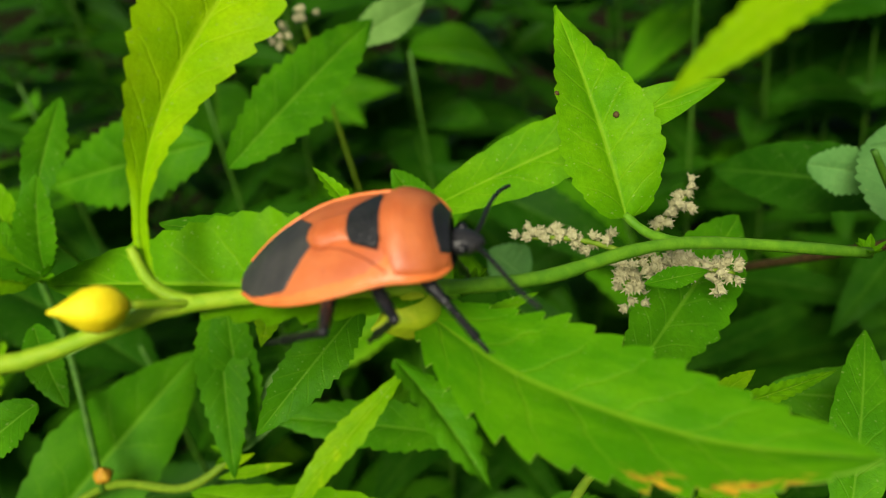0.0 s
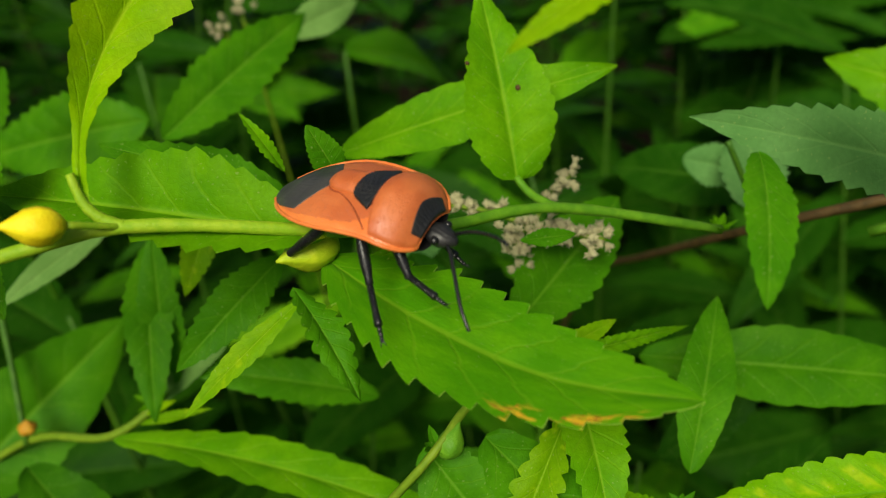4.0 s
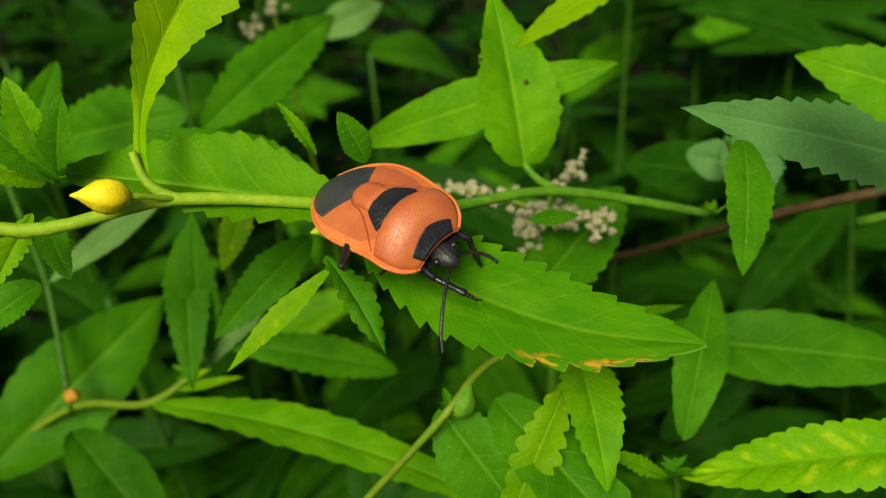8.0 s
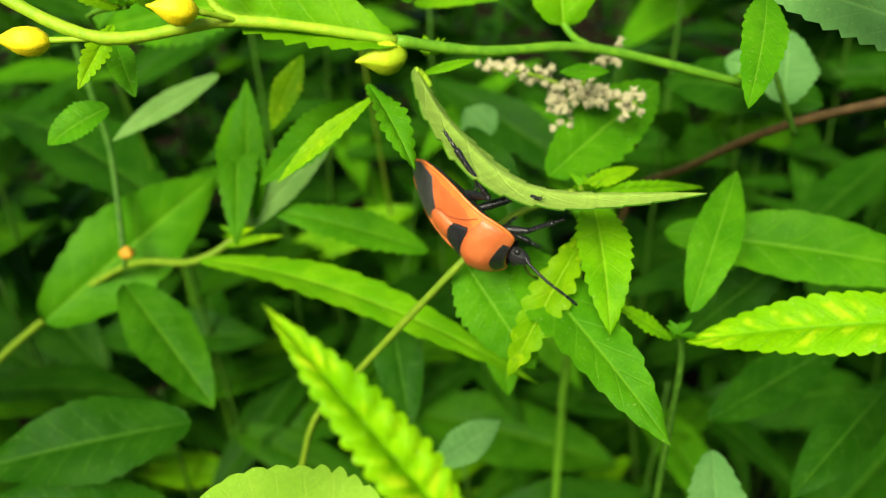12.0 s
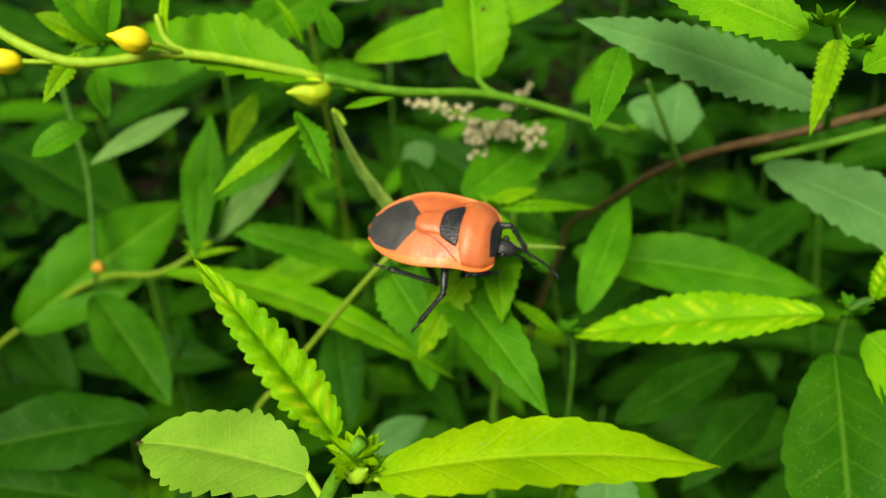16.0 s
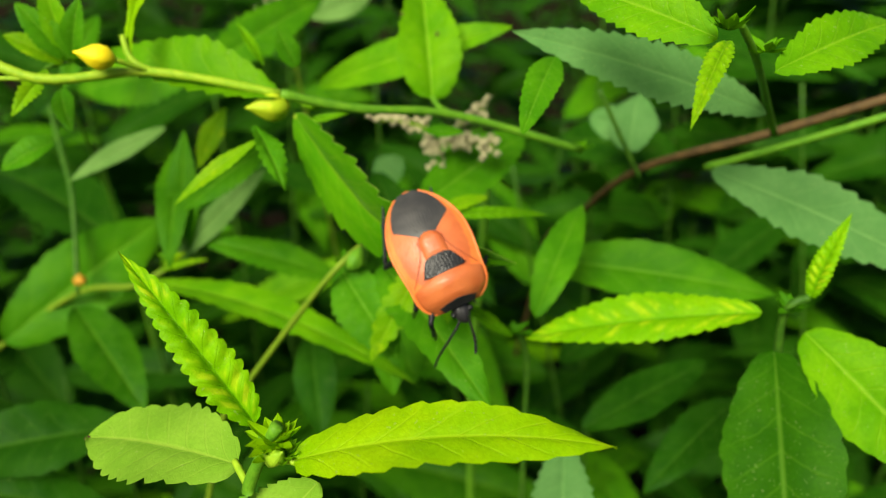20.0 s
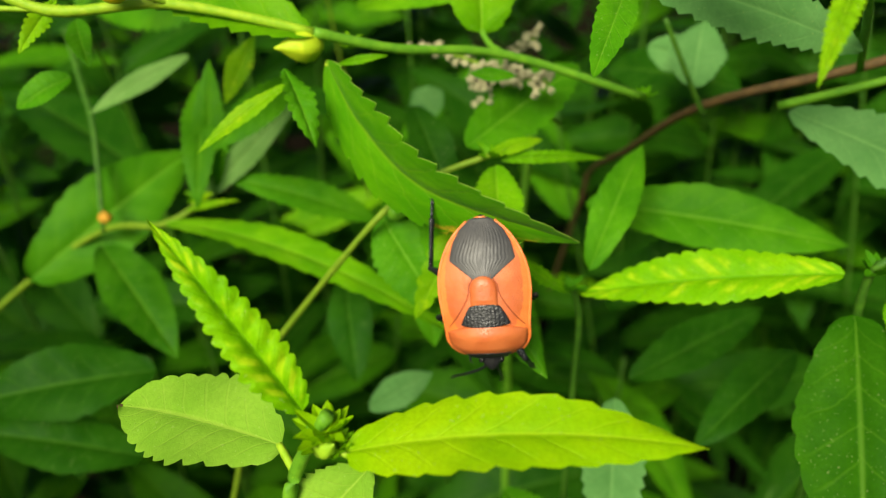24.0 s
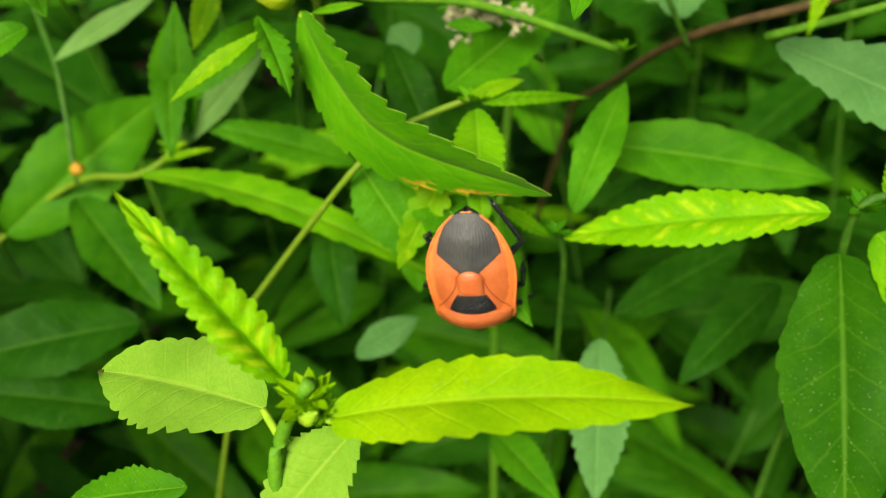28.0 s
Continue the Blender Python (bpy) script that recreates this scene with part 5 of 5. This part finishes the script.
    sway_rows = [
        (0.0, 0.0004, -0.0005, 0.0007, -6.84, -2.57, 2.47),
        (1.0, -0.0002, 0.0010, -0.0004, -0.27, -1.56, -2.10),
        (2.0, -0.0000, 0.0003, -0.0002, 0.05, -0.85, -1.42),
        (3.0, 0.0001, -0.0003, 0.0001, 0.36, -0.14, -0.73),
        (5.5, -0.0002, 0.0003, -0.0002, 0.48, 0.32, -0.09),
        (6.5, 0.0000, -0.0001, 0.0001, 0.26, 0.47, 0.80),
        (8.0, -0.0001, 0.0003, -0.0002, 0.45, 0.27, 0.51),
        (8.9, -0.0002, 0.0007, -0.0005, -0.62, -1.34, -0.16),
        (9.0, -0.0002, 0.0008, -0.0005, -0.74, -1.52, -0.23),
        (9.1, -0.0002, 0.0008, -0.0006, -0.86, -1.70, -0.31),
        (9.2, -0.0003, 0.0009, -0.0006, -0.98, -1.88, -0.38),
        (9.5, -0.0003, 0.0010, -0.0007, -1.34, -2.41, -0.61),
        (10.2, 0.0003, 0.0013, -0.0002, 1.43, -0.63, 0.01),
        (11.0, -0.0017, 0.0078, -0.0008, -3.52, -6.02, -1.10),
        (12.0, -0.0002, 0.0030, 0.0006, 3.63, -0.63, -0.24),
        (12.5, -0.0002, 0.0026, 0.0006, 3.84, -0.32, -0.11),
        (14.5, -0.0001, 0.0010, 0.0003, 4.70, 0.91, 0.42),
        (15.0, -0.0005, -0.0034, 0.0016, 3.08, -0.11, -1.77),
        (16.0, -0.0002, -0.0017, 0.0015, 1.03, -0.31, -0.70),
        (16.4, -0.0001, -0.0010, 0.0015, 0.20, -0.39, -0.28),
        (16.6, -0.0001, -0.0007, 0.0015, -0.21, -0.43, -0.07),
        (17.0, 0.0000, 0.0000, 0.0015, -1.03, -0.50, 0.36),
        (18.0, -0.0006, 0.0012, 0.0001, -0.49, 0.30, -0.25),
        (19.0, -0.0001, 0.0003, 0.0002, -0.97, 0.21, 0.26),
        (20.0, 0.0004, -0.0006, 0.0003, -1.44, 0.12, 0.78),
        (21.0, 0.0013, -0.0007, 0.0000, -0.55, 0.82, 1.19),
        (23.5, 0.0003, -0.0023, -0.0002, 0.40, 0.96, -0.42),
        (24.0, 0.0002, -0.0024, -0.0005, 1.59, 2.15, -1.14),
        (25.0, 0.0002, -0.0005, -0.0013, -0.11, 2.54, -1.35),
        (27.0, -0.0003, 0.0010, -0.0032, -1.58, 3.13, -1.40),
        (28.0, -0.0002, 0.0012, -0.0030, -1.69, 3.34, -1.61),
    ]
    centre, foot = Vector((-0.0018, 0.0769, 0.5472)), main.location.copy()
    swayed = []
    for t, dx, dy, dz, ax, ay, az in sway_rows:
        turn = Vector((radians(ax), radians(ay), radians(az)))
        r = Matrix.Rotation(turn.length, 4, turn.normalized()) if turn.length > 1e-6 else Matrix()
        swayed.append((t, Matrix.Translation(centre + Vector((dx, dy, dz))) @ r @ Matrix.Translation(foot - centre)))
    walk(main, swayed)
    bend_rows = [
        (0.0, (-0.0119, 0.0728, 0.5496), (-0.0008, 0.0635, 0.5468), (0.0148, 0.0556, 0.5451), (0.0280, 0.0499, 0.5475), (0.01, -0.28, 0.96), (-0.28, -0.25, 0.93)),
        (1.0, (-0.0109, 0.0751, 0.5482), (-0.0008, 0.0649, 0.5447), (0.0145, 0.0559, 0.5427), (0.0300, 0.0491, 0.5446), (0.04, -0.29, 0.96), (-0.24, -0.28, 0.93)),
        (2.0, (-0.0082, 0.0738, 0.5474), (0.0016, 0.0629, 0.5431), (0.0162, 0.0542, 0.5423), (0.0308, 0.0478, 0.5454), (0.09, -0.30, 0.95), (-0.31, -0.28, 0.91)),
        (3.0, (-0.0114, 0.0728, 0.5474), (0.0000, 0.0628, 0.5448), (0.0147, 0.0532, 0.5426), (0.0298, 0.0461, 0.5446), (-0.02, -0.27, 0.96), (-0.27, -0.32, 0.91)),
        (5.5, (-0.0120, 0.0734, 0.5474), (0.0001, 0.0633, 0.5443), (0.0156, 0.0539, 0.5423), (0.0317, 0.0467, 0.5439), (0.01, -0.28, 0.96), (-0.25, -0.35, 0.90)),
        (6.5, (-0.0118, 0.0726, 0.5471), (0.0006, 0.0627, 0.5445), (0.0165, 0.0534, 0.5425), (0.0328, 0.0457, 0.5432), (-0.05, -0.31, 0.95), (-0.22, -0.38, 0.90)),
        (8.0, (-0.0108, 0.0733, 0.5474), (0.0018, 0.0636, 0.5442), (0.0179, 0.0547, 0.5423), (0.0331, 0.0480, 0.5441), (-0.05, -0.36, 0.93), (-0.28, -0.42, 0.86)),
        (8.9, (-0.0106, 0.0740, 0.5473), (0.0018, 0.0640, 0.5432), (0.0179, 0.0555, 0.5412), (0.0353, 0.0500, 0.5440), (-0.11, -0.49, 0.86), (-0.30, -0.57, 0.76)),
        (9.0, (-0.0109, 0.0741, 0.5474), (0.0012, 0.0670, 0.5413), (0.0182, 0.0614, 0.5369), (0.0381, 0.0589, 0.5373), (-0.43, -0.89, 0.16), (-0.13, -0.99, 0.03)),
        (9.1, (-0.0090, 0.0734, 0.5457), (-0.0010, 0.0656, 0.5392), (0.0129, 0.0606, 0.5362), (0.0393, 0.0594, 0.5376), (-0.79, -0.48, -0.39), (0.00, -0.73, -0.68)),
        (9.2, (-0.0092, 0.0730, 0.5450), (-0.0016, 0.0653, 0.5385), (0.0125, 0.0604, 0.5357), (0.0389, 0.0595, 0.5375), (-0.79, -0.37, -0.49), (0.03, -0.63, -0.77)),
        (9.5, (-0.0092, 0.0730, 0.5445), (-0.0015, 0.0651, 0.5379), (0.0127, 0.0601, 0.5346), (0.0382, 0.0597, 0.5366), (-0.78, -0.32, -0.54), (0.05, -0.61, -0.79)),
        (10.2, (-0.0083, 0.0737, 0.5461), (-0.0012, 0.0660, 0.5401), (0.0123, 0.0605, 0.5359), (0.0376, 0.0611, 0.5379), (-0.77, -0.26, -0.59), (0.08, -0.53, -0.84)),
        (11.0, (-0.0095, 0.0803, 0.5450), (-0.0007, 0.0712, 0.5375), (0.0133, 0.0647, 0.5324), (0.0388, 0.0658, 0.5359), (-0.75, -0.20, -0.63), (0.14, -0.27, -0.95)),
        (12.0, (-0.0088, 0.0757, 0.5472), (-0.0016, 0.0676, 0.5405), (0.0115, 0.0606, 0.5342), (0.0361, 0.0596, 0.5348), (-0.75, -0.13, -0.65), (0.01, -0.18, -0.98)),
        (12.5, (-0.0096, 0.0751, 0.5469), (-0.0018, 0.0703, 0.5380), (0.0111, 0.0667, 0.5299), (0.0374, 0.0695, 0.5289), (-0.78, -0.11, -0.62), (-0.02, -0.17, -0.98)),
        (14.5, (-0.0094, 0.0735, 0.5468), (-0.0034, 0.0685, 0.5373), (0.0098, 0.0640, 0.5270), (0.0368, 0.0657, 0.5242), (-0.86, -0.12, -0.49), (-0.08, -0.24, -0.97)),
        (15.0, (-0.0098, 0.0691, 0.5475), (-0.0018, 0.0644, 0.5381), (0.0108, 0.0608, 0.5296), (0.0360, 0.0623, 0.5278), (-0.79, -0.17, -0.59), (-0.05, -0.23, -0.97)),
        (16.0, (-0.0100, 0.0704, 0.5470), (-0.0017, 0.0650, 0.5359), (0.0105, 0.0613, 0.5270), (0.0353, 0.0624, 0.5243), (-0.83, -0.26, -0.50), (-0.10, -0.27, -0.96)),
        (16.4, (-0.0105, 0.0711, 0.5473), (-0.0015, 0.0661, 0.5367), (0.0110, 0.0623, 0.5276), (0.0351, 0.0635, 0.5254), (-0.76, -0.52, -0.39), (-0.06, -0.39, -0.92)),
        (16.6, (-0.0100, 0.0717, 0.5477), (0.0001, 0.0635, 0.5390), (0.0128, 0.0562, 0.5314), (0.0353, 0.0550, 0.5316), (-0.58, -0.81, 0.09), (-0.02, -0.48, -0.88)),
        (17.0, (-0.0087, 0.0727, 0.5481), (0.0017, 0.0646, 0.5395), (0.0142, 0.0571, 0.5317), (0.0370, 0.0559, 0.5319), (-0.35, -0.86, 0.39), (-0.03, -0.59, -0.80)),
        (18.0, (-0.0103, 0.0743, 0.5476), (-0.0012, 0.0662, 0.5390), (0.0113, 0.0584, 0.5304), (0.0369, 0.0567, 0.5268), (-0.31, -0.83, 0.46), (-0.15, -0.34, -0.93)),
        (19.0, (-0.0099, 0.0733, 0.5478), (-0.0000, 0.0648, 0.5379), (0.0115, 0.0576, 0.5304), (0.0366, 0.0555, 0.5262), (-0.29, -0.85, 0.44), (-0.18, -0.30, -0.94)),
        (20.0, (-0.0083, 0.0724, 0.5477), (0.0019, 0.0643, 0.5380), (0.0139, 0.0573, 0.5299), (0.0366, 0.0554, 0.5252), (-0.28, -0.86, 0.42), (-0.22, -0.30, -0.93)),
        (21.0, (-0.0077, 0.0723, 0.5478), (0.0026, 0.0644, 0.5378), (0.0152, 0.0579, 0.5297), (0.0395, 0.0558, 0.5263), (-0.29, -0.87, 0.39), (-0.16, -0.28, -0.95)),
        (23.5, (-0.0087, 0.0703, 0.5464), (-0.0003, 0.0621, 0.5377), (0.0132, 0.0550, 0.5294), (0.0378, 0.0513, 0.5237), (-0.31, -0.83, 0.47), (-0.25, -0.21, -0.94)),
        (24.0, (-0.0090, 0.0701, 0.5461), (-0.0011, 0.0613, 0.5379), (0.0119, 0.0535, 0.5300), (0.0372, 0.0493, 0.5243), (-0.31, -0.78, 0.54), (-0.25, -0.20, -0.95)),
        (25.0, (-0.0086, 0.0718, 0.5451), (-0.0012, 0.0624, 0.5370), (0.0106, 0.0537, 0.5290), (0.0356, 0.0491, 0.5229), (-0.31, -0.75, 0.59), (-0.27, -0.22, -0.94)),
        (27.0, (-0.0094, 0.0744, 0.5449), (-0.0019, 0.0641, 0.5368), (0.0100, 0.0555, 0.5299), (0.0356, 0.0502, 0.5231), (-0.32, -0.72, 0.62), (-0.30, -0.30, -0.91)),
        (28.0, (-0.0095, 0.0734, 0.5436), (-0.0021, 0.0635, 0.5361), (0.0097, 0.0545, 0.5290), (0.0355, 0.0497, 0.5229), (-0.33, -0.71, 0.62), (-0.27, -0.30, -0.91)),
    ]
    joint_rows, piece_rows = [], [[] for _ in pieces]
    for (t, p0, p1, p2, p3, n0, n1), (_, m) in zip(bend_rows, swayed):
        p = [Vector(q) for q in (p0, p1, p2, p3)]
        base = Matrix.Translation(p[0])
        joint_rows.append((t, m.inverted() @ base))
        ext = [2 * p[0] - p[1], *p, 2 * p[3] - p[2]]

        def spot(f):
            i = min(int(f * 3), 2)
            u = f * 3 - i
            a, b, c, d = ext[i:i + 4]
            return 0.5 * ((2 * b) + (c - a) * u + (2 * a - 5 * b + 4 * c - d) * u * u + (3 * b - a - 3 * c + d) * u ** 3)
        line = [spot(k / 90) for k in range(91)]
        run = np.concatenate(([0.0], np.cumsum([(b - a).length for a, b in zip(line, line[1:])])))
        marks = [spot(float(np.interp(run[-1] * k / PIECES, run, np.linspace(0, 1, 91)))) for k in range(PIECES + 1)]
        for k, rows in enumerate(piece_rows):
            ax = (marks[k + 1] - marks[k]).normalized()
            over = Vector((0.0, -0.12 if 10.8 < t < 16.5 else 0.0, 0.0))
            na, nb = (Vector(n) - ax * Vector(n).dot(ax) for n in (n0, Vector(n1) + over))
            full = math.atan2(na.cross(nb).dot(ax), na.dot(nb))
            if full > 2.6:
                full -= 2 * math.pi
            f = k / PIECES
            share = 0.22 + 0.38 * f ** 1.4 if t > 16.5 else min(1.0, max(0.0, (f - 0.1) / 0.6))
            nz = Matrix.Rotation(full * share, 3, ax) @ na
            rows.append((t, m.inverted() @ stand(marks[k], marks[k + 1], nz)))
    walk(petiole, joint_rows)
    for piece, rows in zip(pieces, piece_rows):
        walk(piece, rows)


motions()
